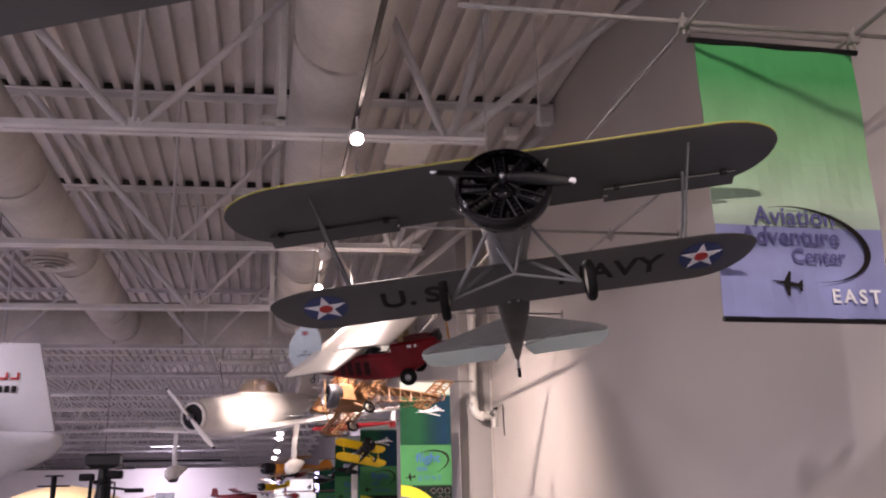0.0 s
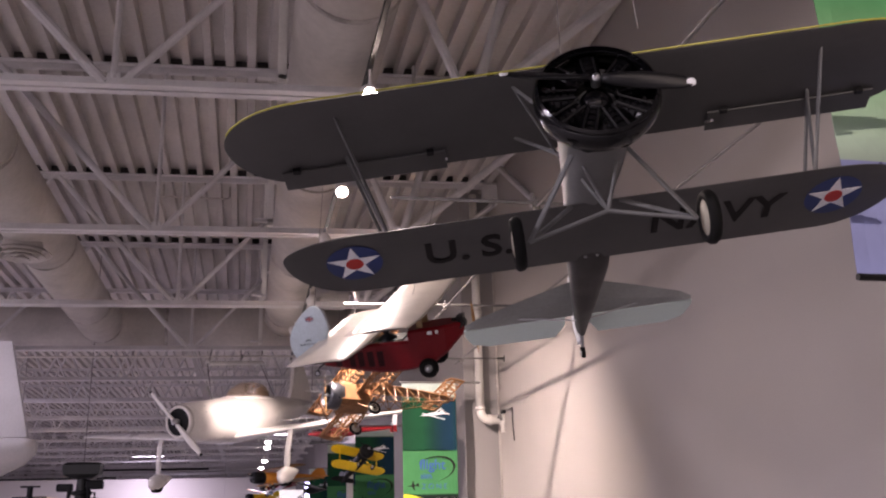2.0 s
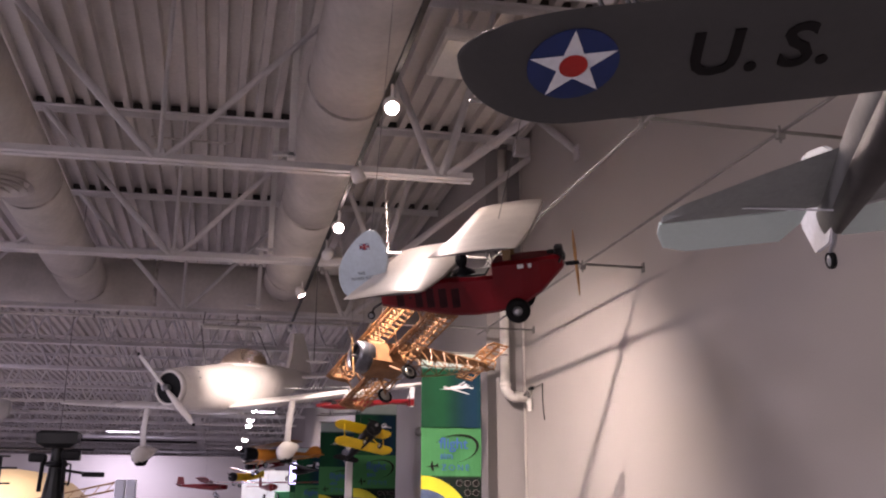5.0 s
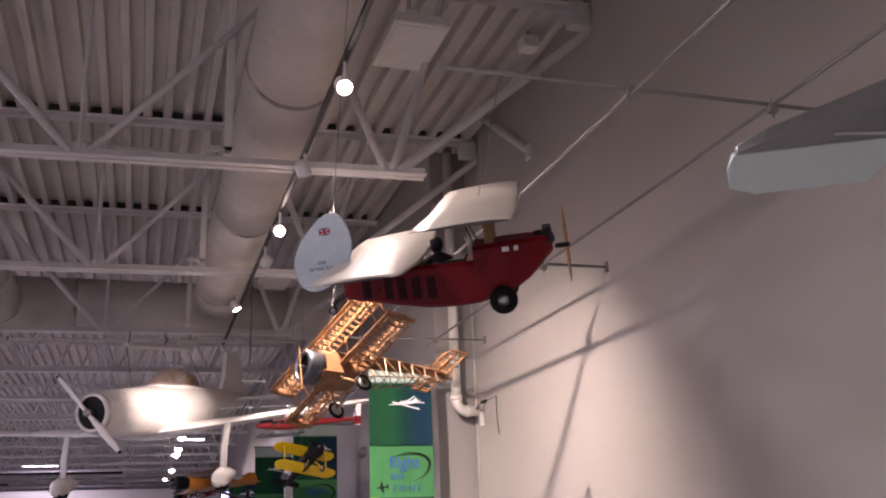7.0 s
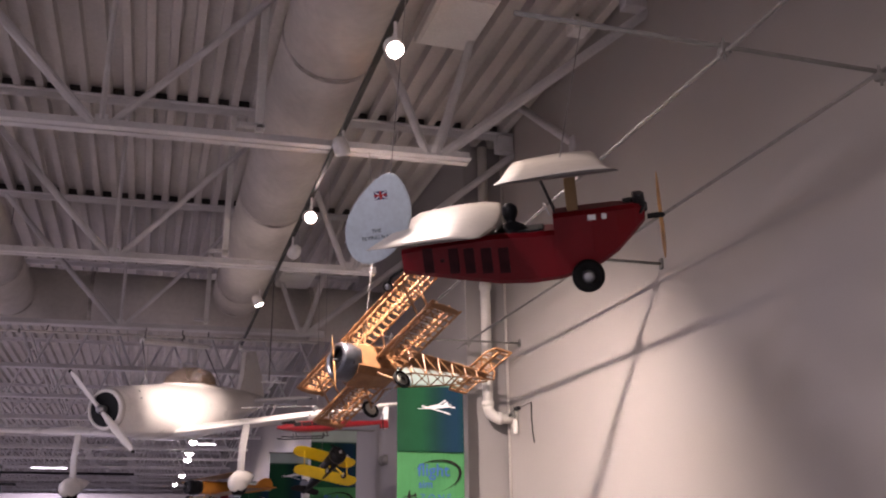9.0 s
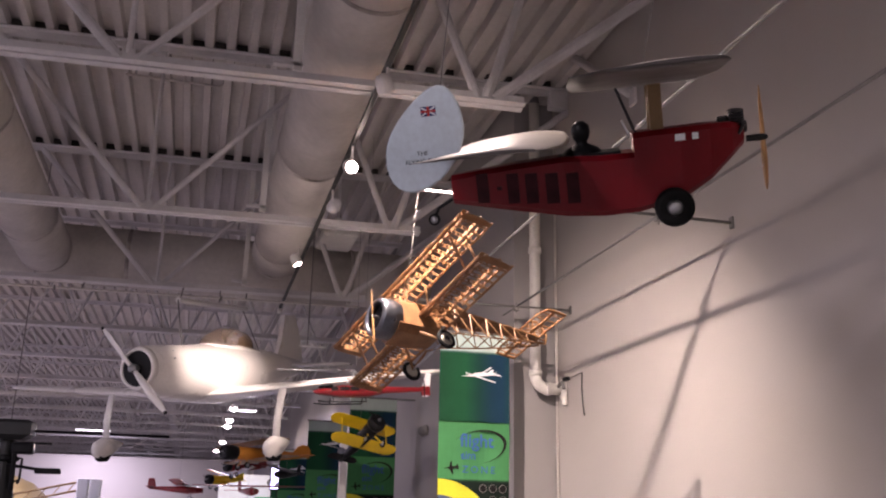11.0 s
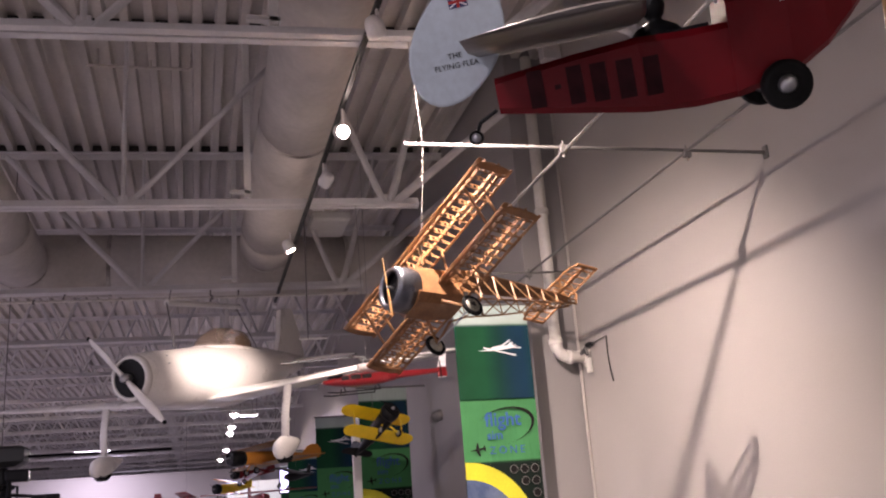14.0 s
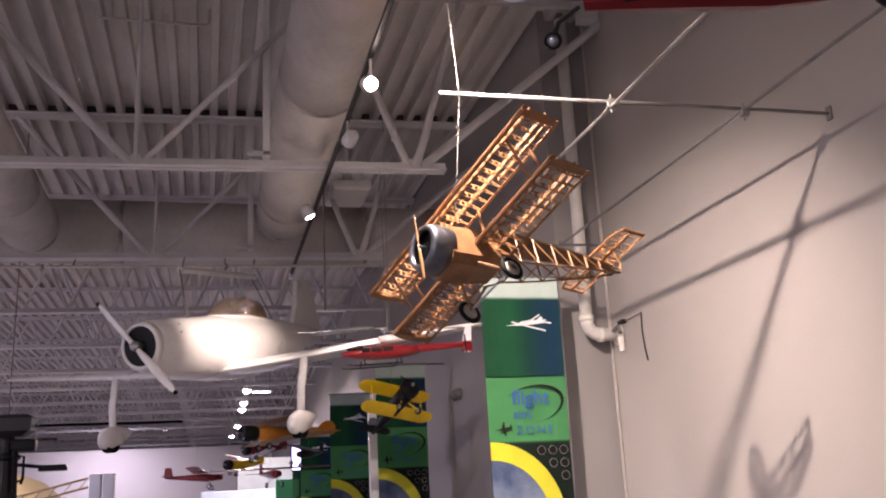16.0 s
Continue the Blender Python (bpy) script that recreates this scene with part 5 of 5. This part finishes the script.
    for s in (0, 180):
        b = part("blade", blade(0.60, 0.085, 0.03, 28), M_WPLANE, hub, "white blade", True)
        b.matrix_local = pose(0.04, -0.07, -0.02, 0, 47 + s, 0)
        t = part("blade_tip", box((0, 0, 0), (0.03, 0.03, 0.03), 0.005), M_BLACK, hub, "black blade tip")
        t.matrix_local = pose(0.04, -0.07, -0.02, 0, 47 + s, 0) @ Matrix.Translation((0.59, 0, 0))
    # hanger bar over the canopy
    w2 = ob.matrix_world
    inv = w2.inverted()
    a, b = inv @ Vector((-0.27, 14.5, 4.14)), inv @ Vector((0.55, 15.7, 4.36))
    part("hanger_bar", tube([a, b], 0.035, 8), M_WHITE, ob, "white hanger beam")
    wires(ob, [(w2 @ Vector((0, 0.75, 0.28)), (-0.27, 14.5, 4.14)), ((-0.25, 14.55, 4.15), (-0.25, 15.47, 4.53)), ((0.2, 15.2, 4.25), (0.2, 15.45, 4.53)), (w2 @ Vector((0, 2.3, 0.3)), (0.5, 15.65, 4.35))], 0.008)
    return ob


white_plane()

# ---- lamps and models farther down the hall ----
M_GLOW_FAR = glow("pendant_glow", (1.0, 0.93, 0.95), 14.0)
def luminaire(x, y, z, w=1.2, watts=140, cool=True):
    ob = thing("hanging_luminaire", pose(x, y, z), "long white hanging luminaire, switched on as fill light", "luminaire", "hanging luminaires")
    part("tray", box((0, 0, 0.04), (w, 0.2, 0.05), 0.01), M_WHITE, ob)
    part("tube", box((0, 0, 0.005), (w - 0.06, 0.14, 0.016), 0.005), M_GLOW_COOL, ob, "bright tube")
    for s in (-1, 1):
        part("cord", tube([(s * w * 0.4, 0, 0.06), (s * w * 0.4, 0, 6.395 - z)], 0.006, 5), M_ZINC, ob)
    area("luminaire_light", pose(x, y, z - 0.02), watts, w, 0.16, (0.93, 0.92, 1.0) if y < 14 else (0.80, 0.78, 1.0))


# most of these luminaires are unseen, added to fill the hall with light
for x, y, z in ((-4.6, 1.8, 4.9), (-4.6, 10.95, 4.62), (-9.5, 4.85, 4.9), (-9.5, 14.0, 4.62), (-5.2, 20.1, 4.62), (-9.5, 23.15, 4.62), (1.3, 28.0, 4.4), (-10.0, 32.3, 4.62), (-3.4, 38.6, 4.62), (-3.0, 47.0, 4.62), (-8.5, 56.0, 4.62), (-2.0, 64.0, 4.62), (-2.5, -4.3, 4.9), (-9.0, -4.3, 4.9)):
    luminaire(x, y, z, 0.5 if y == 28.0 else 1.2, watts=255 if y < 4 else 95 if y < 12 else 190 if y < 30 else 230)
for k, (x, y, z) in enumerate(((1.0, 29.2, 4.6), (1.0, 31.3, 4.5), (0.99, 32.3, 4.42), (1.0, 36.4, 4.27), (1.0, 44.5, 4.52), (-4.3, 21.5, 3.72))):
    ob = thing("round_pendant_lamp", pose(x, y, z), "small round pendant lamp, switched on", "pendant lamp", "pendant lamps")
    part("shade", lathe([(0.0, 0.11), (0.08, 0.09), (0.14, 0.03)], "z", 16), M_WHITE, ob)
    part("bulb", lathe([(-0.09, 0.03), (-0.05, 0.09), (0.0, 0.105)], "z", 16), M_GLOW_FAR, ob, "bright bulb")
    if k == 5:
        spot("pendant_light", (x, y, z - 0.1), (-4.2, 24.5, 2.2), 240, 90)
    if k == 1:
        spot("pendant_light", (x, y - 0.1, z - 0.1), (2.0, 33.0, 2.3), 150, 80)
    if k in (0, 3):
        spot("pendant_light", (x, y, z - 0.08), (1.5, y - 4.0, 2.2), 900, 84)
    part("cord", tube([(0, 0, 0.14), (0, 0, 6.395 - z)], 0.006, 5), M_ZINC, ob)

M_HELI_RED = material("gloss_red", (0.22, 0.008, 0.012), 0.3, vary=0.08, coat=0.4)
M_ORANGE = material("dope_orange", (0.62, 0.24, 0.03), 0.5, vary=0.1)
M_DARKGREEN = material("dark_olive", (0.009, 0.01, 0.009), 0.5, vary=0.2)
M_TAN = material("dome_cream", (0.60, 0.46, 0.24), 0.6, vary=0.06, scale=1.5)


def red_helicopter():
    ob = thing("model_helicopter", pose(1.58, 12.2, 2.89, 0, -4, 4), "red model helicopter with a slim boom hanging by the wall", "model helicopter")
    part("cabin", loft([[Vector((x, y * w, z * h + 0.02)) for y, z in ((-1, -0.4), (-0.6, -1), (0.6, -1), (1, -0.4), (0.9, 0.5), (0.4, 1), (-0.4, 1), (-0.9, 0.5))] for x, w, h in ((-0.52, 0.02, 0.012), (-0.42, 0.06, 0.032), (-0.25, 0.09, 0.052), (0.0, 0.08, 0.05), (0.12, 0.035, 0.03))]), M_HELI_RED, ob, "gloss red cabin", True)
    part("boom", tube([(0.08, 0, 0.03), (0.56, 0, 0.035)], [0.035, 0.018], 10), M_HELI_RED, ob)
    part("engine_cover", loft([oval(-0.1, 0, 0, 0.05, 0.03), oval(0.0, 0, 0, 0.07, 0.04), oval(0.12, 0, 0, 0.02, 0.02)]), M_WHITE, ob)
    ob.children[-1].matrix_local = pose(-0.1, 0, 0.12, 0, 0, -90)
    bm = bmesh.new()
    add_ring_loft(bm, [[Vector((x, y, z)) for x, z in ((0.52, -0.03), (0.58, -0.03), (0.61, 0.19), (0.56, 0.19), (0.51, 0.05))] for y in (-0.008, 0.008)])
    part("fin", bm, M_INK_WHITE, ob, "white tail fin")
    part("fin_base", box((0.55, 0, 0.02), (0.09, 0.03, 0.09), 0.01), M_HELI_RED, ob)
    part("window_band", box((-0.24, -0.085, 0.035), (0.26, 0.012, 0.035), 0.005), M_BLACK, ob, "dark cabin windows")
    for x in (-0.3, -0.2):
        part("window_pillar", box((x, -0.093, 0.035), (0.012, 0.01, 0.037), 0.002), M_HELI_RED, ob)
    part("windscreen", loft([[Vector((x, y * w, 0.06 + z * h)) for y, z in ((-1, -0.6), (1, -0.6), (0.7, 0.7), (-0.7, 0.7))] for x, w, h in ((-0.47, 0.03, 0.012), (-0.4, 0.06, 0.024), (-0.35, 0.075, 0.028))]), M_BLACK, ob, "dark windscreen", True)
    part("exhaust_stub", tube([(0.0, 0, 0.13), (0.08, 0, 0.15)], 0.016, 10), M_ALU, ob)
    part("rotor_hub", lathe([(0.19, 0.03), (0.2, 0.035), (0.21, 0.02)], "z", 12, (-0.15, 0, 0)), M_ALU, ob)
    part("mast", tube([(-0.15, 0, 0.14), (-0.15, 0, 0.2)], 0.01, 8), M_ALU, ob)
    for s in (-1, 1):
        part("rotor_blade", box((-0.15 + s * 0.36, s * 0.1, 0.2), (0.7, 0.035, 0.008), 0.002), M_ALU, ob)
        part("skid", tube([(-0.5, s * 0.1, -0.075), (-0.42, s * 0.1, -0.085), (-0.05, s * 0.1, -0.085)], 0.006, 6), M_ENGINE, ob)
        for x in (-0.35, -0.05):
            part("skid_leg", tube([(x, s * 0.1, -0.085), (x, s * 0.05, -0.04)], 0.006, 6), M_ENGINE, ob)
    part("tail_rotor", box((0.53, -0.03, 0.04), (0.012, 0.006, 0.16), 0.002), M_BLACK, ob)
    wires(ob, [((1.45, 12.2, 3.08), (1.45, 12.34, 4.53))])


def small_biplane(o, turn, main, second, label, span=0.45, length=0.8, hang=6.39, under=None):
    ob = thing("small_model_biplane", pose(*o, *turn), label, "model plane", "small models")
    L = length
    part("fuselage", loft([oval(-0.5 * L, 0, 0, 0.085, 0.085), oval(-0.3 * L, 0, 0, 0.08, 0.09), oval(0, 0, 0.01, 0.065, 0.085), oval(0.3 * L, 0, 0.02, 0.035, 0.05), oval(0.5 * L, 0, 0.03, 0.012, 0.02)]), main, ob, smooth=True)
    part("cowl", lathe([(-0.52 * L, 0.07), (-0.54 * L, 0.09), (-0.48 * L, 0.104), (-0.42 * L, 0.1), (-0.38 * L, 0.09)], "y", 18), M_BLACK, ob, "black cowl", True)
    for z, yf, nm in ((0.14, -0.32 * L, "upper_wing"), (-0.07, -0.2 * L, "lower_wing")):
        w = part(nm, wing(round_tip(span, yf, yf + 0.24 * L, z, 0.018, 0.0, 5, 0.12, 0.45, side=-1)[:-1] + round_tip(span, yf, yf + 0.24 * L, z, 0.018, 0.0, 5, 0.12, 0.45)), under or main, ob)
        two_tone(w, second)
    for s in (-1, 1):
        part("wing_strut", tube([(s * span * 0.7, -0.22 * L, 0.14), (s * span * 0.7, -0.1 * L, -0.06)], 0.007, 6, 0.5), second, ob)
        part("tailplane", wing([(s * 0.0, 0.36 * L, 0.52 * L, 0.03, 0.012), (s * 0.16, 0.39 * L, 0.52 * L, 0.03, 0.01), (s * 0.2, 0.44 * L, 0.5 * L, 0.03, 0.005)]), main, ob)
        part("gear_leg", tube([(s * 0.05, -0.28 * L, -0.07), (s * 0.11, -0.3 * L, -0.16)], 0.008, 6), second, ob)
        wheel(ob, (s * 0.12, -0.3 * L, -0.17), 0.042, 0.026, M_ALU)
    bm = bmesh.new()
    add_ring_loft(bm, [[Vector((x, y, z)) for y, z in ((0.3 * L, 0.04), (0.38 * L, 0.15), (0.44 * L, 0.185), (0.51 * L, 0.18), (0.55 * L, 0.12), (0.55 * L, 0.05), (0.52 * L, 0.0))] for x in (-0.006, 0.006)])
    part("fin", bm, main, ob)
    hub = part("propeller", lathe([(-0.58 * L, 0.01), (-0.54 * L, 0.02)], "y", 10), M_ALU, ob)
    for s in (0, 180):
        b = part("blade", blade(0.16, 0.026, 0.008), M_BLACK, hub)
        b.matrix_local = pose(0, -0.56 * L, 0, 0, 30 + s, 0)
    wires(ob, [((o[0], o[1], o[2] + 0.12), (o[0], o[1], hang))])
    return ob


red_helicopter()
small_biplane((1.88, 14.31, 2.62), (-38, 8, 28), M_BLACK, M_LEMON, "bright yellow model biplane with a black cowl", 0.46, 0.7, 6.39, M_LEMON)
small_biplane((1.08, 17.2, 2.62), (0, -3, -60), M_ORANGE, M_ORANGE, "orange model biplane with a dark cowl", 0.78, 1.35, 6.39, M_BRASS)
small_biplane((0.76, 24.0, 2.52), (0, 10, -60), M_LEMON, M_ORANGE, "yellow model biplane with orange trim", 0.45, 0.8, 6.3)
small_biplane((1.08, 22.5, 2.72), (0, -8, -70), M_HELI_RED, M_INK_WHITE, "red and white model biplane", 0.5, 0.8, 6.3)


def red_monoplane(o, turn, k=1.0, label="red high-wing model plane hanging by one wire", paint=None):
    paint = paint or M_HELI_RED
    ob = thing("red_model_monoplane", pose(*o, *turn), label, "model plane", "small models")
    part("fuselage", loft([oval(-0.5 * k, 0, 0, 0.05, 0.05), oval(-0.2 * k, 0, 0, 0.07, 0.08), oval(0.1 * k, 0, 0.01, 0.05, 0.06), oval(0.6 * k, 0, 0.03, 0.01, 0.02)]), paint, ob, smooth=True)
    part("wing", wing([(-0.95 * k, -0.2, 0.05, 0.1, 0.02), (0, -0.22, 0.08, 0.09, 0.03), (0.95 * k, -0.2, 0.05, 0.1, 0.02)]), paint, ob)
    bm = bmesh.new()
    add_ring_loft(bm, [[Vector((x, y, z)) for y, z in ((0.45 * k, 0.03), (0.5 * k, 0.22), (0.62 * k, 0.22), (0.64 * k, 0.03))] for x in (-0.008, 0.008)])
    part("fin", bm, paint, ob)
    part("tailplane", box((0, 0.56 * k, 0.04), (0.5 * k, 0.12, 0.012), 0.003), paint, ob)
    for s in (-1, 1):
        part("gear_leg", tube([(s * 0.05, -0.25, -0.06), (s * 0.13, -0.26, -0.17)], 0.008, 6), M_ALU, ob)
        wheel(ob, (s * 0.14, -0.26, -0.18), 0.045, 0.03, M_INK_WHITE)
    wires(ob, [((o[0], o[1], o[2] + 0.1), (o[0], o[1], 6.32))])


red_monoplane((-0.15, 24.0, 2.3), (0, 4, 80))
red_monoplane((1.12, 21.8, 2.24), (0, -1, 12), 1.1, "red model plane with long wings hanging in the distance")

red_monoplane((1.86, 22.4, 2.6), (0, 12, -60), 0.5, "small dark grey model plane hanging by one wire", M_ENGINE)


def black_helicopter():
    ob = thing("black_helicopter", pose(-2.15, 16.3, 0), "black helicopter rotor mast and body seen from below", "helicopter")
    part("mast", tube([(0, 0, 1.3), (0, 0, 1.9), (0, 0, 2.3), (0, 0, 2.66)], [0.27, 0.16, 0.1, 0.08], 14), M_DARKGREEN, ob, "dark mast")
    part("swashplate", lathe([(2.36, 0.12), (2.38, 0.16), (2.42, 0.16), (2.44, 0.1)], "z", 18), M_BLACK, ob)
    part("blade_grip", box((0.2, -0.1, 2.52), (0.26, 0.16, 0.14), 0.03), M_BLACK, ob, "black blade grip")
    part("blade_grip", box((-0.24, -0.08, 2.48), (0.24, 0.16, 0.12), 0.03), M_BLACK, ob, "black blade grip")
    for x in (-0.16, 0.12):
        part("pitch_link", tube([(x, -0.14, 2.46), (x * 1.1, -0.12, 2.02)], 0.03, 8), M_BLACK, ob)
    part("paddle", box((0.52, -0.12, 2.26), (0.3, 0.1, 0.07), 0.015), M_BLACK, ob)
    part("rotor_head", loft([[Vector((x, y, z)) for x, y in ((-w, -d), (w, -d), (w * 1.1, 0), (w, d), (-w, d), (-w * 1.1, 0))] for z, w, d in ((2.62, 0.16, 0.14), (2.68, 0.27, 0.2), (2.82, 0.28, 0.2), (2.86, 0.22, 0.16))]), M_DARKGREEN, ob, "dark rotor head")
    for a in (4, 94, 184, 274):
        r = radians(a)
        part("rotor_blade", box((1.05, 0, 2.74), (1.7, 0.1, 0.025), 0.006), M_BLACK, ob, "black rotor blade")
        ob.children[-1].matrix_local = pose(0, 0, 0, 0, 0, a)
    for s in (-1, 1):
        part("grab_frame", tube([(s * 0.05 + 0.13, -0.05, 2.1), (0.2, -0.05, 2.15), (0.2, -0.05, 2.4), (0.08, -0.05, 2.42)], 0.016, 6), M_BLACK, ob)
    part("lower_arm", tube([(0.05, -0.12, 2.32), (0.45, -0.12, 2.27)], 0.02, 8), M_BLACK, ob)
    part("body", loft([oval(-1.0, 0, 0.9, 0.1, 0.2), oval(-0.5, 0, 0.9, 0.5, 0.5), oval(0.4, 0, 0.95, 0.55, 0.55), oval(1.2, 0, 1.0, 0.2, 0.25), oval(2.6, 0, 1.1, 0.08, 0.1)]), M_DARKGREEN, ob, "dark body", True)
    for s in (-1, 1):
        part("skid", tube([(s * 0.5, -0.9, 0.05), (s * 0.5, 0.9, 0.05)], 0.04, 8), M_BLACK, ob)
        for y in (-0.4, 0.4):
            part("skid_leg", tube([(s * 0.5, y, 0.05), (s * 0.3, y, 0.6)], 0.03, 8), M_BLACK, ob)
    part("hang_rod", tube([(0, 0, 2.84), (0, 0, 6.39)], 0.007, 6), M_ZINC, ob)
    # second, smaller rotor farther back
    ob2 = thing("black_rotor_mast", pose(-3.3, 18.2, 0), "slim black rotor mast on a stand", "rotor mast")
    part("stand", tube([(0, 0, 0), (0, 0, 2.6)], 0.05, 10), M_BLACK, ob2)
    for z, h in ((2.42, 0.28), (2.18, 0.2), (2.6, 0.16)):
        part("cross_arm", box((0, 0, z), (h * 2, 0.06, 0.03), 0.008), M_BLACK, ob2)
    part("rotor_blade", box((0.1, 0, 2.72), (2.6, 0.1, 0.03), 0.006), M_BLACK, ob2)


black_helicopter()


M_JET = material("matt_white", (0.56, 0.545, 0.57), 0.7, vary=0.05, scale=2, spec=0.2)


def white_jet_tail():
    ob = thing("white_jet_tail", pose(-2.9, 11.7, 2.5), "white jet tail with a red logo on its fin", "plane")
    bm = bmesh.new()
    add_ring_loft(bm, [[Vector((x, y * t, z)) for x, z in ((-1.0, 0.3), (-0.15, 1.38), (0.62, 1.38), (0.88, 0.32))] for y, t in ((-0.05, 1), (0.05, 1))])
    part("fin", bm, M_JET, ob, "white fin")
    part("fuselage", loft([[Vector((x, y * w, z0 + z * h)) for y, z in ((-1, -0.3), (-0.6, -1), (0.6, -1), (1, -0.3), (0.8, 0.6), (0.3, 1), (-0.3, 1), (-0.8, 0.6))] for x, w, h, z0 in ((-3.0, 0.5, 0.5, -0.2), (-1.0, 0.46, 0.42, -0.1), (0.2, 0.34, 0.3, 0.02), (0.85, 0.16, 0.14, 0.17), (0.98, 0.06, 0.06, 0.22))]), M_JET, ob, "white tapering fuselage", True)
    part("cheat_line", box((-0.8, -0.44, -0.18), (1.4, 0.03, 0.04), 0.01), M_NAVY, ob, "dark blue stripe")
    st = part("stabiliser", wing([(0, 0, 0.5, 0, 0.06), (-1.2, 0.25, 0.6, 0.02, 0.03)]), M_PALE, ob, "pale stabiliser")
    st.matrix_local = pose(-0.25, -0.05, 1.02, 0, 0, 180 - 95)
    part("fairing", tube([(-0.9, -0.15, 0.72), (-0.05, -0.15, 0.75)], [0.1, 0.05], 12), M_PALE, ob, smooth=True)
    for k, (x, w) in enumerate(((0.1, 0.11), (0.24, 0.11), (0.37, 0.1))):
        q = part("logo_stroke", box((x, -0.056, 0.945), (w, 0.006, 0.028), 0.002), M_REDPAINT, ob, "red logo stroke")
        q = part("logo_stroke", box((x + w * 0.4, -0.056, 0.975), (0.026, 0.006, 0.09), 0.002), M_REDPAINT, ob, "red logo stroke")
    for x in (0.22, 0.30, 0.38):
        part("number_mark", box((x, -0.056, 0.82), (0.055, 0.006, 0.08), 0.002), M_INK_DARK, ob, "dark number mark")
    part("hang_rod", tube([(0, 0, 1.38), (0, 0, 3.89)], 0.008, 6), M_ZINC, ob)


white_jet_tail()

# overhead wing tip near the entrance
ow = thing("overhead_wing", pose(-0.42, 2.64, 3.22, 0, 0, -27), "dark grey wing passing overhead on wires", "wing")
part("panel", wing([(-2.2, -1.5, -0.01, 0.0, 0.09), (0.9, -1.5, -0.01, 0.0, 0.09), (1.15, -1.3, -0.2, 0.0, 0.03)], 0.2), M_GREY, ow)
wires(ow, [((-0.6, 1.9, 3.3), (-0.6, 1.9, 6.395)), ((0.2, 1.6, 3.3), (0.2, 1.6, 6.395))])

dome = thing("cream_balloon", pose(-4.3, 24.5, 0), "large cream rounded shell standing in the hall", "shell")
part("shell", lathe([(0.3, 0.6), (0.7, 1.35), (1.3, 1.85), (1.9, 1.8), (2.35, 1.3), (2.58, 0.7), (2.66, 0.1)], "z", 32), M_TAN, dome, smooth=True)
part("base_ring", lathe([(0.0, 0.9), (0.3, 0.85), (0.32, 0.6)], "z", 28), M_BLACK, dome)
boom = thing("lattice_boom", pose(-2.35, 21.0, 1.95), "slim lattice boom ending at a white box kite panel", "lattice boom")
for dz in (0, 0.14):
    part("rail", tube([(-1.2, 0, dz - 0.2), (0.55, 0, dz + 0.2)], 0.02, 6), M_BRASS, boom)
for k in range(8):
    x = -1.2 + 0.23 * k
    part("lace", tube([(x, 0, -0.2 + (x + 1.2) * 0.228), (x + 0.12, 0, -0.06 + (x + 1.32) * 0.228)], 0.01, 5), M_BRASS, boom)
for x in (0.66, 0.86):
    part("kite_panel", box((x, 0, 0.12), (0.17, 0.3, 0.55), 0.01), M_INK_WHITE, boom, "white cloth panel")
part("stand", tube([(0.2, 0, 0.05), (0.2, 0, -2.05)], 0.03, 8), M_BLACK, boom)

M_FIELD = material("panel_green", (0.05, 0.34, 0.14), 0.6, vary=0.1)
# far display walls and signs under the models
for x, y, w, h, mt, lb in ((1.2, 29.0, 2.6, 2.1, M_PALE, "grey far display stand"), (2.0, 33.0, 2.2, 3.05, M_PALE, "white display wall far down the hall"), (2.0, 28.0, 0.7, 2.3, M_FIELD, "plain green display panel far down the hall")):
    ob = thing("display_wall", pose(x, y, 0), lb, "display")
    part("panel", box((0, 0, h / 2), (w, 0.12, h), 0.01), mt, ob)
    part("foot", box((0, 0, 0.03), (w, 0.4, 0.06), 0.01), M_BLACK, ob)

# lit information screen on a pole among the far models
M_SCREEN = glow("screen_glow", (0.62, 0.60, 1.0), 2.6)
scr = thing("display_screen", pose(2.05, 26.0, 0), "lilac lit information screen on a black pole", "screen")
part("pole", tube([(0, 0.03, 0), (0, 0.03, 2.5)], 0.03, 8), M_BLACK, scr)
part("foot", lathe([(0.0, 0.25), (0.02, 0.25), (0.04, 0.05)], "z", 20), M_BLACK, scr)
part("casing", box((0, 0, 2.7), (0.42, 0.05, 0.58), 0.01), M_BLACK, scr)
part("display", box((0, -0.028, 2.7), (0.36, 0.008, 0.52), 0.002), M_SCREEN, scr, "bright lilac screen")

# conduit, junction box and wall braces under the deck
cd = thing("deck_conduit", pose(0, 13.1, 6.2), "thin pale conduit running under the deck", "conduit")
part("pipe", tube([(-1.0, 0, 0), (-0.05, 0, 0), (-0.01, 0, 0.03), (-0.01, 0, 0.19)], 0.014, 8), M_DUCT, cd)
for x in (-0.9, -0.4):
    part("clip", box((x, 0, 0.1), (0.025, 0.03, 0.19), 0.004), M_DUCT, cd)
jb = thing("deck_box", pose(3.24, 9.7, 6.14), "small white junction box under the deck", "junction box")
part("body", box((0, 0, 0), (0.16, 0.16, 0.12), 0.01), M_WHITE, jb)
part("stem", tube([(0, 0, 0.05), (0, 0, 0.2)], 0.015, 8), M_ZINC, jb)

# short knee braces between the deck and the wall
for y in (11.4,):
    kb = thing("knee_brace", pose(0, y, 0), "short thick pale steel brace between deck and wall", "brace", "knee braces", "structure")
    part("strut", tube([(3.4, 0.1, 6.27), (3.64, -0.8, 5.42)], 0.042, 10), M_STEEL, kb, smooth=True)
    part("foot_plate", box((3.59, -0.74, 5.48), (0.03, 0.12, 0.16), 0.006), M_STEEL, kb)
